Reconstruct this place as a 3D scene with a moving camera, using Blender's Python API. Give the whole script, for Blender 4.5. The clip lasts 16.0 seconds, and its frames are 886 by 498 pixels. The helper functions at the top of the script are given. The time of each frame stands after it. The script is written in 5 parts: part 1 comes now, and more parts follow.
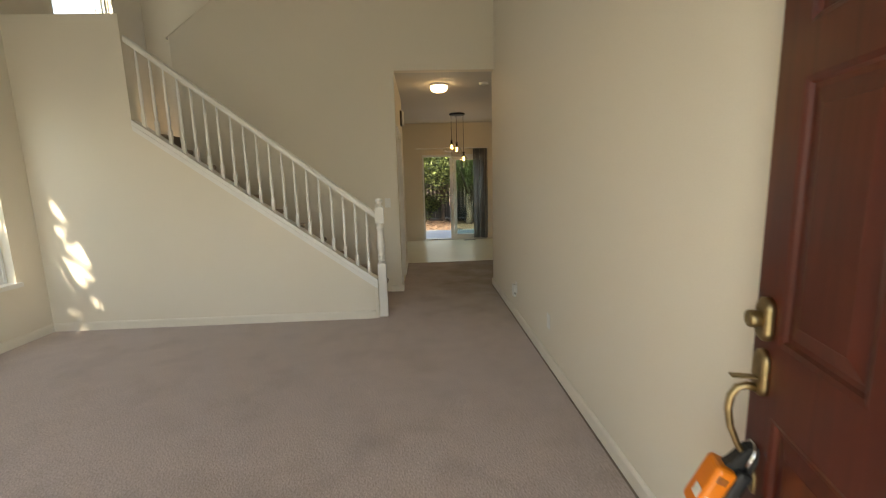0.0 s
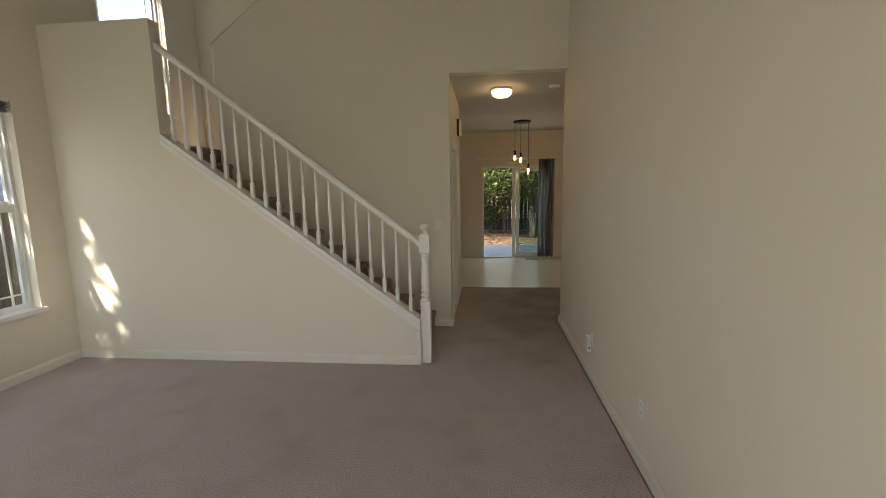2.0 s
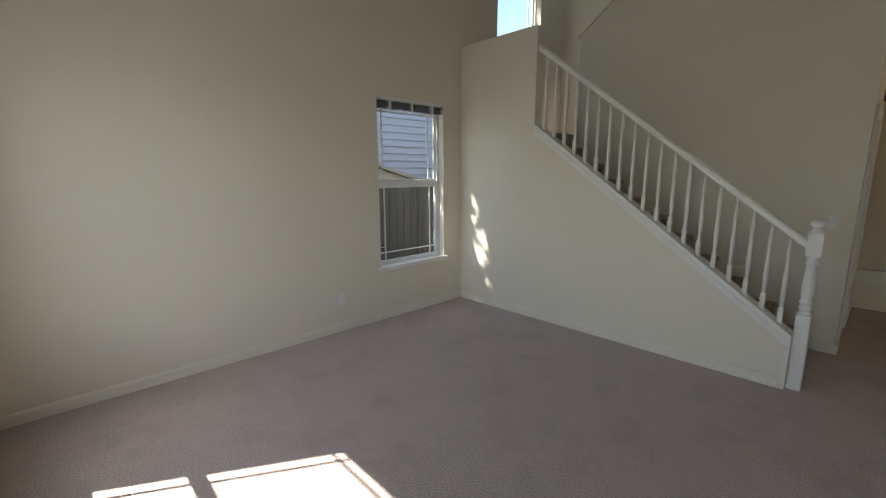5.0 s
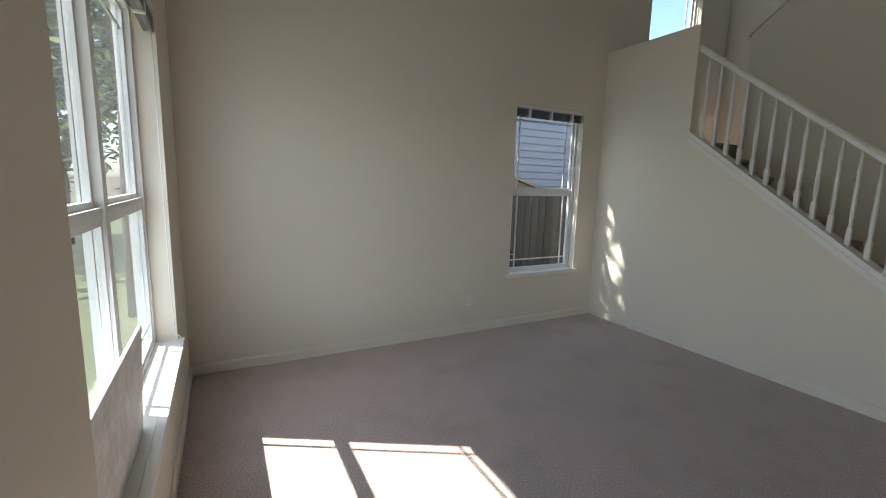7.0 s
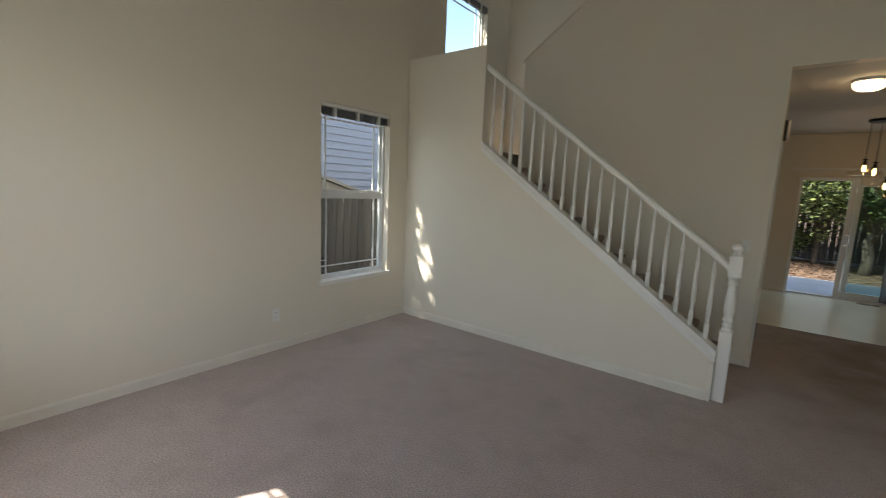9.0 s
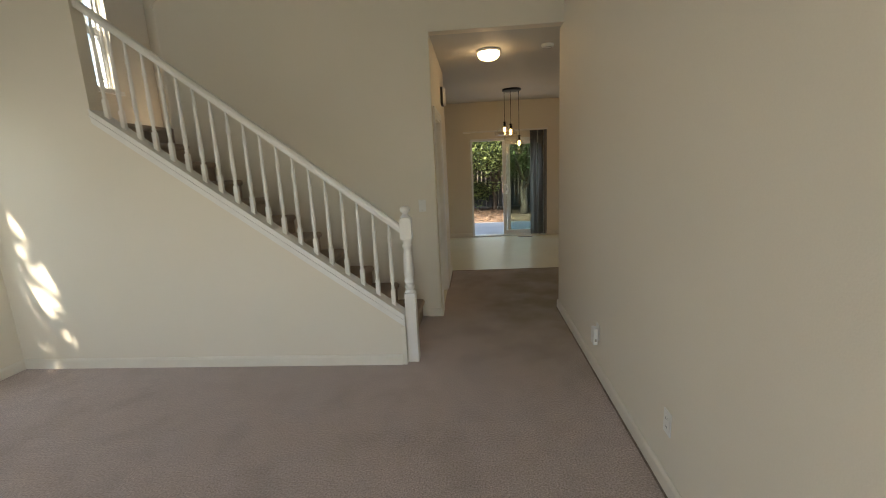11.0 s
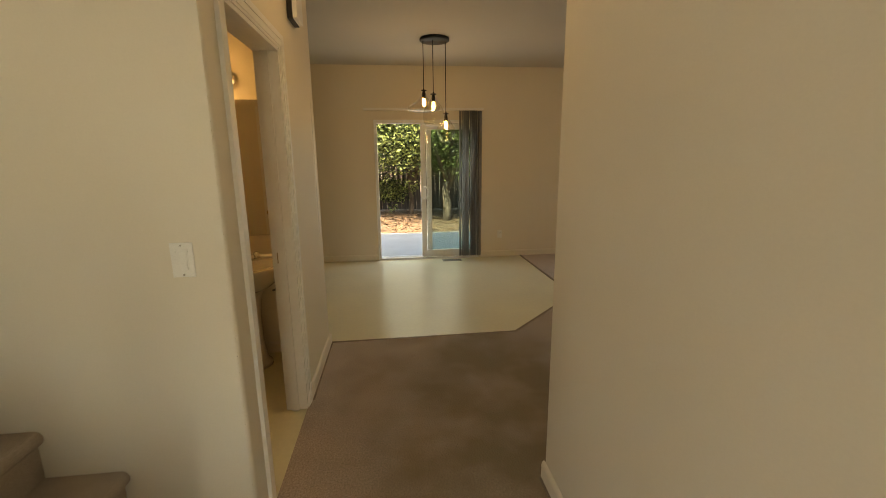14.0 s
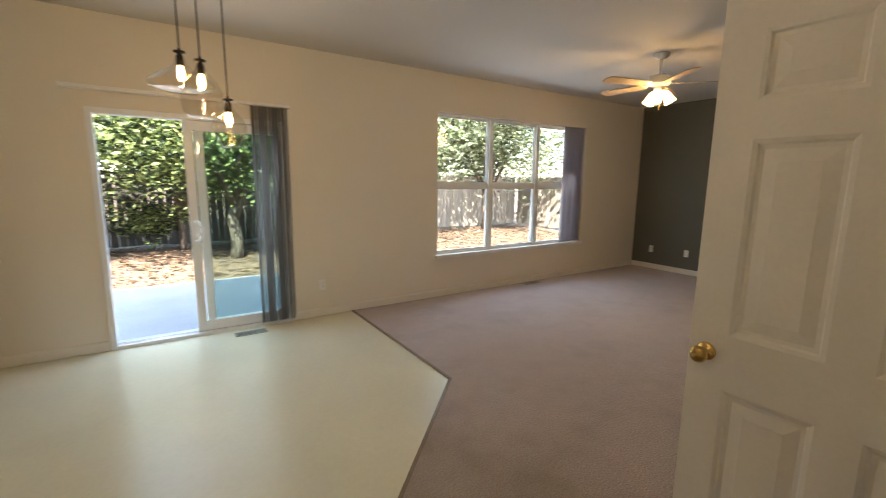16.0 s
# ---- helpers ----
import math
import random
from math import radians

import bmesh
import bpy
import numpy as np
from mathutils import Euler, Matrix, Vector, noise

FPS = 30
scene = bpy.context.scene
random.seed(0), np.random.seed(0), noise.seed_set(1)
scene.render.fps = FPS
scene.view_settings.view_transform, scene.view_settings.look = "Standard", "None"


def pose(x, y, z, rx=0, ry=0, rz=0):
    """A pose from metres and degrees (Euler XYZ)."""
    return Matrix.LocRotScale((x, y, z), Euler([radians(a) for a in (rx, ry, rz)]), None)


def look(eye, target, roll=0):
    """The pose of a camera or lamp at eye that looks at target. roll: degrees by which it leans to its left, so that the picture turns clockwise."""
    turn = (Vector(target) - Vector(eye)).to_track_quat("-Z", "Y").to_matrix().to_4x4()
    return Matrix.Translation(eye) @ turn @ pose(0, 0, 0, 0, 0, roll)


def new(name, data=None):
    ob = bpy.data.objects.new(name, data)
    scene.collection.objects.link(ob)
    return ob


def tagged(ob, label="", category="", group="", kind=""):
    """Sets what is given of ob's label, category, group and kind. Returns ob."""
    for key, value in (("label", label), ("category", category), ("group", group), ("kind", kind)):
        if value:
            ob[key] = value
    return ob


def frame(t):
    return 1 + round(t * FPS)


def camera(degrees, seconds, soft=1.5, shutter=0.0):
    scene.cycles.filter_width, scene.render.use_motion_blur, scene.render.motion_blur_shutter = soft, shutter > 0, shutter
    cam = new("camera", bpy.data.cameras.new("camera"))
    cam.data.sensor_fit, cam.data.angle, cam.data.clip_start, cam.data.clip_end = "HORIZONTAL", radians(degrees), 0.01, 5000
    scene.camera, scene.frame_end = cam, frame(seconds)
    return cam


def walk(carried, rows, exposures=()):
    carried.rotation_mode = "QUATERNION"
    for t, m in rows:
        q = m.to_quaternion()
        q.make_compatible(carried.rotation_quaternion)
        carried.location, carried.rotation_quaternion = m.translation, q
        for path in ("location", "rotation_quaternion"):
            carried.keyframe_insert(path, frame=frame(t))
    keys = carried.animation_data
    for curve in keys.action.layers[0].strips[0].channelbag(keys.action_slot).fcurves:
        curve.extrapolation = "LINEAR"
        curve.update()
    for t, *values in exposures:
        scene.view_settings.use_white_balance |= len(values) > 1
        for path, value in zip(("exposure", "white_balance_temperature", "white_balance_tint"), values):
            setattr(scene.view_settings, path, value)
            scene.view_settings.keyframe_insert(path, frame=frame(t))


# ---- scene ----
cam = camera(92.5, 16.0, soft=0.8, shutter=0.2)
PATH = [
    (0, (-0.927, -4.332, 1.411), (-0.839, -2.359, 1.094), -1.6),
    (0.5, (-0.889, -3.877, 1.465), (-1.017, -1.889, 1.293), -2.0),
    (1, (-0.866, -3.615, 1.547), (-1.065, -1.632, 1.38), -0.9),
    (1.5, (-0.836, -3.537, 1.539), (-1.034, -1.559, 1.319), -0.8),
    (2, (-0.856, -3.548, 1.548), (-1.052, -1.578, 1.267), -1.0),
    (2.5, (-0.918, -3.586, 1.551), (-1.245, -1.638, 1.235), -0.9),
    (3, (-0.973, -3.622, 1.566), (-1.539, -1.735, 1.224), -1.1),
    (3.5, (-1.01, -3.665, 1.567), (-1.825, -1.873, 1.216), -0.7),
    (4, (-1.037, -3.713, 1.568), (-2.081, -2.045, 1.212), -0.7),
    (4.5, (-1.094, -3.774, 1.578), (-2.332, -2.246, 1.216), -0.7),
    (5, (-1.057, -3.793, 1.584), (-2.483, -2.437, 1.227), -0.2),
    (5.2, (-1.067, -3.819, 1.582), (-2.552, -2.527, 1.227), 0.1),
    (7.3, (-1.103, -3.933, 1.524), (-2.872, -3.052, 1.218), 1.4),
    (7.5, (-1.097, -3.869, 1.531), (-2.874, -3.005, 1.223), 1.3),
    (8, (-1.118, -3.851, 1.512), (-2.808, -2.823, 1.219), 1.8),
    (8.5, (-1.107, -3.782, 1.55), (-2.613, -2.5, 1.257), 2.3),
    (9, (-1.196, -3.789, 1.575), (-2.406, -2.223, 1.289), 2.5),
    (9.5, (-1.097, -3.661, 1.582), (-1.945, -1.872, 1.301), 2.3),
    (10, (-1.027, -3.567, 1.565), (-1.545, -1.658, 1.276), 0.3),
    (10.2, (-0.988, -3.515, 1.564), (-1.422, -1.587, 1.26), -0.8),
    (12.3, (-0.75, -2.023, 1.491), (-0.632, -0.082, 1.027), -0.7),
    (12.5, (-0.76, -1.852, 1.491), (-0.622, 0.09, 1.035), -0.4),
    (13, (-0.739, -1.355, 1.505), (-0.554, 0.588, 1.068), -1.2),
    (13.5, (-0.659, -0.854, 1.496), (-0.461, 1.089, 1.064), -0.7),
    (14, (-0.662, -0.374, 1.477), (-0.44, 1.57, 1.061), -0.6),
    (14.5, (-0.614, 0.097, 1.45), (-0.382, 2.041, 1.043), -0.3),
    (15, (-0.59, 0.553, 1.457), (-0.328, 2.494, 1.056), 0.5),
    (15.5, (-0.5, 1.015, 1.449), (0.116, 2.883, 1.084), 0.4),
    (15.7, (-0.506, 1.192, 1.444), (0.26, 3.008, 1.102), 0.4),
    (16, (-0.445, 1.435, 1.482), (0.641, 3.084, 1.16), 0.7),
]
walk(cam, [(t, look(eye, target, roll)) for t, eye, target, roll in PATH],
     exposures=[(0.0, 2.22, 8200, 10), (0.5, 2.34, 7800, 10), (1.5, 2.03, 7600, 10), (3.5, 1.74, 7050, 10), (4.0, 1.58, 6700, 10), (5.0, 1.52, 6600, 10), (7.5, 1.38, 6350, 10), (9.0, 1.6, 6800, 10), (10.0, 2.11, 7150, 10), (12.5, 2.13, 8100, 10), (13.5, 2.5, 9300, 10), (14.5, 2.83, 10800, 10), (15.1, 3.06, 8400, 10), (15.5, 3.16, 6500, 10), (16.0, 3.35, 6850, 10)])

# ---- world, sun, large lights ----
SUN_EL, SUN_TO = 51.2, Vector((0.301, 0.543, -0.773))
world = bpy.data.worlds.new("sky")
scene.world = world
world.use_nodes = True
wn = world.node_tree.nodes
sky = wn.new("ShaderNodeTexSky")
sky.sky_type, sky.sun_disc = "NISHITA", False
sky.sun_elevation, sky.sun_rotation = radians(SUN_EL), radians(151.0)
wn["Background"].inputs["Strength"].default_value = 0.15
world.node_tree.links.new(sky.outputs["Color"], wn["Background"].inputs["Color"])

sun = new("sun", bpy.data.lights.new("sun", "SUN"))
sun.data.energy, sun.data.angle, sun.data.color = 5.0, radians(0.5), (1.0, 0.95, 0.86)
sun.matrix_world = look((0, 0, 20), Vector((0, 0, 20)) + SUN_TO)


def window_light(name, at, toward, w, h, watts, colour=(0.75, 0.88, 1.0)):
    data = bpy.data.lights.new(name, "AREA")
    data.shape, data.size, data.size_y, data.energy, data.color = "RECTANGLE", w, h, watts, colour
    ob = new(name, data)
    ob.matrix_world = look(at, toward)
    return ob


window_light("front_window_daylight", (-3.07, -4.27, 1.5), (-3.07, 0, 1.0), 1.7, 1.6, 4.4)
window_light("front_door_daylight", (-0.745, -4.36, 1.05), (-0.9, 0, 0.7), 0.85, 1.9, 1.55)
window_light("side_window_daylight", (-4.78, -0.75, 1.45), (0, -0.75, 1.2), 0.8, 1.6, 0.8)
window_light("landing_window_daylight", (-4.78, 1.15, 3.3), (0, 1.15, 2.5), 0.8, 1.4, 0.9)
window_light("patio_door_daylight", (-0.16, 5.92, 1.0), (-0.16, 2.0, 0.6), 1.4, 1.9, 1.3)
window_light("back_window_daylight", (3.7, 5.92, 1.4), (3.7, 2.0, 0.6), 2.5, 1.6, 1.7)

# ---- materials ----
def material(name, colour, rough=0.6, metal=0.0, vary=0.06, scale=3.0, bump=0.0, bump_scale=200.0, fine=0.04, spec=0.5, per_piece=0.0):
    """A painted or plain surface: colour varies at two scales, with fine relief."""
    m = bpy.data.materials.new(name)
    m.use_nodes = True
    n, l = m.node_tree.nodes, m.node_tree.links
    b = n["Principled BSDF"]
    b.inputs["Roughness"].default_value, b.inputs["Metallic"].default_value = rough, metal
    b.inputs["Specular IOR Level"].default_value = spec
    co = n.new("ShaderNodeTexCoord")
    big, small = n.new("ShaderNodeTexNoise"), n.new("ShaderNodeTexNoise")
    big.inputs["Scale"].default_value, big.inputs["Detail"].default_value = scale, 4
    small.inputs["Scale"].default_value, small.inputs["Detail"].default_value = bump_scale, 2
    for t in (big, small):
        l.new(co.outputs["Object"], t.inputs["Vector"])
    def ranged(sock, amount):
        r = n.new("ShaderNodeMapRange")
        r.inputs["From Min"].default_value, r.inputs["From Max"].default_value = 0.25, 0.75
        r.inputs["To Min"].default_value, r.inputs["To Max"].default_value = 1 - amount, 1 + amount
        l.new(sock, r.inputs["Value"])
        return r.outputs["Result"]
    f = n.new("ShaderNodeMath"); f.operation = "MULTIPLY"
    l.new(ranged(big.outputs["Fac"], vary), f.inputs[0])
    l.new(ranged(small.outputs["Fac"], fine), f.inputs[1])
    out = f.outputs[0]
    if per_piece:
        info, g = n.new("ShaderNodeObjectInfo"), n.new("ShaderNodeMath")
        g.operation = "MULTIPLY"
        r = n.new("ShaderNodeMapRange")
        r.inputs["To Min"].default_value, r.inputs["To Max"].default_value = 1 - per_piece, 1 + per_piece
        l.new(info.outputs["Random"], r.inputs["Value"])
        l.new(out, g.inputs[0]); l.new(r.outputs["Result"], g.inputs[1])
        out = g.outputs[0]
    mix = n.new("ShaderNodeVectorMath"); mix.operation = "SCALE"
    mix.inputs[0].default_value = colour
    l.new(out, mix.inputs["Scale"])
    l.new(mix.outputs["Vector"], b.inputs["Base Color"])
    if bump:
        bp = n.new("ShaderNodeBump")
        bp.inputs["Strength"].default_value, bp.inputs["Distance"].default_value = bump, 0.004
        l.new(small.outputs["Fac"], bp.inputs["Height"])
        l.new(bp.outputs["Normal"], b.inputs["Normal"])
    return m


def wood(name, dark, light, rough=0.45, stretch=(30, 30, 2), per_piece=0.0, bump=0.15):
    m = bpy.data.materials.new(name)
    m.use_nodes = True
    n, l = m.node_tree.nodes, m.node_tree.links
    b = n["Principled BSDF"]
    b.inputs["Roughness"].default_value = rough
    co, mp, tx = n.new("ShaderNodeTexCoord"), n.new("ShaderNodeMapping"), n.new("ShaderNodeTexNoise")
    mp.inputs["Scale"].default_value = stretch
    tx.inputs["Detail"].default_value, tx.inputs["Distortion"].default_value, tx.inputs["Scale"].default_value = 6, 0.6, 1.0
    l.new(co.outputs["Object"], mp.inputs["Vector"]); l.new(mp.outputs["Vector"], tx.inputs["Vector"])
    ramp = n.new("ShaderNodeValToRGB")
    ramp.color_ramp.elements[0].position, ramp.color_ramp.elements[1].position = 0.3, 0.7
    ramp.color_ramp.elements[0].color, ramp.color_ramp.elements[1].color = (*dark, 1), (*light, 1)
    l.new(tx.outputs["Fac"], ramp.inputs["Fac"])
    out = ramp.outputs["Color"]
    if per_piece:
        info, r, s = n.new("ShaderNodeObjectInfo"), n.new("ShaderNodeMapRange"), n.new("ShaderNodeVectorMath")
        r.inputs["To Min"].default_value, r.inputs["To Max"].default_value = 1 - per_piece, 1 + per_piece
        s.operation = "SCALE"
        l.new(info.outputs["Random"], r.inputs["Value"]); l.new(out, s.inputs[0]); l.new(r.outputs["Result"], s.inputs["Scale"])
        out = s.outputs["Vector"]
    l.new(out, b.inputs["Base Color"])
    bp = n.new("ShaderNodeBump")
    bp.inputs["Strength"].default_value, bp.inputs["Distance"].default_value = bump, 0.003
    l.new(tx.outputs["Fac"], bp.inputs["Height"]); l.new(bp.outputs["Normal"], b.inputs["Normal"])
    return m


def pane_glass(name, tint, gloss=0.02, edge=(5.0, 0.45, 0.03), dust=0.0):
    m = bpy.data.materials.new(name)
    m.use_nodes = True
    n, l = m.node_tree.nodes, m.node_tree.links
    n.remove(n["Principled BSDF"])
    tr, gl, mx, lw, pw, ad = (n.new("ShaderNode" + k) for k in ("BsdfTransparent", "BsdfGlossy", "MixShader", "LayerWeight", "Math", "Math"))
    tr.inputs["Color"].default_value, gl.inputs["Roughness"].default_value = (*tint, 1), gloss
    pw.operation, ad.operation = "POWER", "MULTIPLY_ADD"
    pw.inputs[1].default_value, ad.inputs[1].default_value, ad.inputs[2].default_value = edge
    l.new(lw.outputs["Facing"], pw.inputs[0]); l.new(pw.outputs[0], ad.inputs[0])
    l.new(ad.outputs[0], mx.inputs[0]); l.new(tr.outputs[0], mx.inputs[1]); l.new(gl.outputs[0], mx.inputs[2])
    out = mx.outputs[0]
    if dust:
        tl, md, nz, mr = (n.new("ShaderNode" + k) for k in ("BsdfTranslucent", "MixShader", "TexNoise", "MapRange"))
        tl.inputs["Color"].default_value, nz.inputs["Scale"].default_value = (0.8, 0.85, 0.88, 1), 5.0
        mr.inputs["To Min"].default_value, mr.inputs["To Max"].default_value = dust * 0.6, dust * 1.4
        l.new(nz.outputs["Fac"], mr.inputs["Value"]); l.new(mr.outputs["Result"], md.inputs[0])
        l.new(out, md.inputs[1]); l.new(tl.outputs[0], md.inputs[2])
        out = md.outputs[0]
    l.new(out, n["Material Output"].inputs["Surface"])
    return m


def glowing(name, colour, strength, base=(0.8, 0.8, 0.78)):
    m = material(name, base, 0.4)
    b = m.node_tree.nodes["Principled BSDF"]
    b.inputs["Emission Color"].default_value, b.inputs["Emission Strength"].default_value = (*colour, 1), strength
    return m


def carpet_material():
    """Cut-pile carpet: tufts, trodden patches and faint traffic stains."""
    m = material("mauve_carpet", (0.475, 0.39, 0.357), 1.0, 0, 0.06, 8.0, 1.0, 110, 0.38, 0.1)
    n, l = m.node_tree.nodes, m.node_tree.links
    b = n["Principled BSDF"]
    b.inputs["Sheen Weight"].default_value, b.inputs["Sheen Roughness"].default_value = 0.25, 0.5
    co, st, rp, mx = (n.new("ShaderNode" + k) for k in ("TexCoord", "TexNoise", "ValToRGB", "Mix"))
    st.inputs["Scale"].default_value, st.inputs["Detail"].default_value = 2.6, 6
    l.new(co.outputs["Object"], st.inputs["Vector"])
    rp.color_ramp.elements[0].position, rp.color_ramp.elements[1].position = 0.50, 0.75
    rp.color_ramp.elements[0].color, rp.color_ramp.elements[1].color = (0, 0, 0, 1), (0.32, 0.32, 0.32, 1)
    l.new(st.outputs["Fac"], rp.inputs["Fac"])
    mx.data_type = "RGBA"
    l.new(rp.outputs["Color"], mx.inputs["Factor"])
    l.new(b.inputs["Base Color"].links[0].from_socket, mx.inputs["A"])
    mx.inputs["B"].default_value = (0.25, 0.20, 0.17, 1)
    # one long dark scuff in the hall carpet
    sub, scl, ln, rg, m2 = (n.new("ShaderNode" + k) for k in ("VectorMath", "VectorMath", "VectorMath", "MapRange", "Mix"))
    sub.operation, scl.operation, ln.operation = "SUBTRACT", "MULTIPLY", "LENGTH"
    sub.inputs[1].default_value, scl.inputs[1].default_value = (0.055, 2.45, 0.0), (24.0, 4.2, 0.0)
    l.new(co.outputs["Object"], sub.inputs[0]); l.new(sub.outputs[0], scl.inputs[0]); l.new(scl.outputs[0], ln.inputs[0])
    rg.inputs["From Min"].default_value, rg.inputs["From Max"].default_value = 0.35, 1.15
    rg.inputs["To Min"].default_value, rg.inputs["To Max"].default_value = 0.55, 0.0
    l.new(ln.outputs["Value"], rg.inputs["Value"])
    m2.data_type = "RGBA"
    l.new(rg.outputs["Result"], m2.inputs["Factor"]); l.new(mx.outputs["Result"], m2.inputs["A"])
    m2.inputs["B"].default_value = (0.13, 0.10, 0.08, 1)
    # worn lane people walk from room into hall; brown is soil plus painted lamplight
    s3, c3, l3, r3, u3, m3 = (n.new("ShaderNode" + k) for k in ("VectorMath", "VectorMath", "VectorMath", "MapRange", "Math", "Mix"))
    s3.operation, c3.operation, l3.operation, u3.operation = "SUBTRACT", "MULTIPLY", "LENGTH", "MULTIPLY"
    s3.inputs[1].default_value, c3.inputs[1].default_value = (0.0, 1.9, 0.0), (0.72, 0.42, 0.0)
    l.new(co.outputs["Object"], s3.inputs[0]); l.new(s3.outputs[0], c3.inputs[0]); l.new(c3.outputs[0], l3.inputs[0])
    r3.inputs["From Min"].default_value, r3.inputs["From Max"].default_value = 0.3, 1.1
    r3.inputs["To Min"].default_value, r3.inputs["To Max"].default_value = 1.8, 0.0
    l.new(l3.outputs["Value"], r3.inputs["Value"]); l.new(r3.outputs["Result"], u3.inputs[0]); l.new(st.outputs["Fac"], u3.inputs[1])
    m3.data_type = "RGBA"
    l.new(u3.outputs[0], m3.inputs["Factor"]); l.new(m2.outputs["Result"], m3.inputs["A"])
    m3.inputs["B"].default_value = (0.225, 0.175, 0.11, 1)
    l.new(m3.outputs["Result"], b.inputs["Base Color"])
    return m


PAINT = material("cream_wall_paint", (0.76, 0.70, 0.595), 0.55, 0, 0.02, 0.8, 0.12, 140, 0.015, 0.3)
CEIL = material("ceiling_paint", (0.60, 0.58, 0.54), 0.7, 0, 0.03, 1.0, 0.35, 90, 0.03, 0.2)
TRIM = material("white_trim_paint", (0.80, 0.78, 0.74), 0.35, 0, 0.03, 6, 0.05, 60, 0.02)
BASEP = material("cream_trim_paint", (0.77, 0.72, 0.63), 0.4, 0, 0.03, 6, 0.05, 60, 0.02)
ACCENT = material("grey_green_accent_paint", (0.115, 0.112, 0.088), 0.6, 0, 0.04, 1.2, 0.12, 140, 0.02, 0.3)
CARPET = carpet_material()
STAIRC = material("taupe_stair_carpet", (0.40, 0.32, 0.255), 1.0, 0, 0.14, 4, 0.9, 240, 0.16, 0.1)
LINO = material("cream_vinyl_floor", (0.74, 0.72, 0.56), 0.28, 0, 0.05, 1.6, 0.03, 40, 0.03, 0.5)
STRIP = material("brown_floor_edge_strip", (0.20, 0.15, 0.10), 0.5, 0, 0.1, 20)
REDDOOR = wood("red_brown_stained_door", (0.062, 0.011, 0.006), (0.11, 0.020, 0.010), 0.32, (40, 40, 2.5), 0, 0.08)
OAK = wood("honey_oak_veneer", (0.36, 0.20, 0.07), (0.50, 0.30, 0.12), 0.4, (25, 25, 1.5))
BRASS = material("polished_brass", (0.72, 0.50, 0.18), 0.22, 1.0, 0.1, 30)
OLDBRASS = material("worn_antique_brass", (0.34, 0.25, 0.13), 0.38, 1.0, 0.25, 40, 0.1, 300)
CHROME = material("chrome", (0.75, 0.74, 0.72), 0.12, 1.0, 0.03, 20)
BLACK = material("black_metal", (0.018, 0.016, 0.015), 0.4, 0.6, 0.1, 30)
DARK = material("dark_rubber", (0.02, 0.02, 0.02), 0.6)
ORANGE = material("orange_plastic", (0.85, 0.22, 0.015), 0.35, 0, 0.05, 20)
PLASTIC = material("white_plastic", (0.80, 0.79, 0.75), 0.35, 0, 0.02, 10)
PORCELAIN = material("white_porcelain", (0.80, 0.76, 0.68), 0.12, 0, 0.02, 5)
VINYL = material("white_vinyl_frame", (0.82, 0.83, 0.83), 0.35, 0, 0.03, 8)
BLIND = material("grey_blind_slat", (0.20, 0.20, 0.205), 0.5, 0, 0.06, 8)
GREYV = material("grey_vertical_vane", (0.29, 0.29, 0.295), 0.6, 0, 0.08, 6, 0.1, 120)
TAUPEV = material("grey_brown_fabric_vane", (0.60, 0.55, 0.56), 0.8, 0, 0.06, 6, 0.1, 120)
tn, tb = TAUPEV.node_tree, TAUPEV.node_tree.nodes["Principled BSDF"]
tl_, tm_ = tn.nodes.new("ShaderNodeBsdfTranslucent"), tn.nodes.new("ShaderNodeMixShader")
tl_.inputs["Color"].default_value, tm_.inputs[0].default_value = (0.66, 0.60, 0.63, 1), 0.5
tn.links.new(tb.outputs[0], tm_.inputs[1]); tn.links.new(tl_.outputs[0], tm_.inputs[2])
tn.links.new(tm_.outputs[0], tn.nodes["Material Output"].inputs["Surface"])
GLASS = pane_glass("window_glass", (0.96, 0.98, 0.97))
TINT = pane_glass("screened_door_glass", (0.62, 0.72, 0.70))
MIRROR = material("mirror_silver", (0.86, 0.86, 0.84), 0.02, 1.0, 0.0, 1, 0, 10, 0.0)
BULBGLASS = pane_glass("clear_lamp_glass", (0.95, 0.93, 0.88), 0.03, (2.2, 0.5, 0.02))
DUSTY = pane_glass("dusty_window_glass", (0.92, 0.95, 0.96), 0.05, (5.0, 0.4, 0.03), 0.02)
GRILLE = material("painted_metal_grille", (0.32, 0.30, 0.26), 0.5, 0.3, 0.1, 20)
CONCRETE = material("patio_concrete", (0.52, 0.52, 0.52), 0.85, 0, 0.12, 1.5, 0.3, 60, 0.08)
BARK = wood("grey_brown_bark", (0.06, 0.045, 0.035), (0.19, 0.15, 0.12), 0.9, (20, 20, 4), 0, 0.9)
# fence wood in a shaded and a sunlit copy; the light is in the colour
FENCE = wood("shaded_weathered_wood", (0.05, 0.047, 0.045), (0.135, 0.128, 0.12), 0.85, (16, 16, 1.2), 0.22, 0.5)
FENCE_SUNLIT = wood("sunlit_fence_wood", (0.20, 0.17, 0.14), (0.38, 0.33, 0.28), 0.85, (16, 16, 1.2), 0.18, 0.5)
SIDING = material("pale_blue_grey_siding", (0.34, 0.38, 0.47), 0.6, 0, 0.04, 2, 0.1, 90, 0.02, 0.4, 0.02)
ROOF = material("dark_roof_shingle", (0.10, 0.09, 0.085), 0.9, 0, 0.2, 5, 0.5, 60, 0.15)
STUCCO = material("house_stucco", (0.55, 0.52, 0.46), 0.9, 0, 0.08, 2, 0.4, 80)

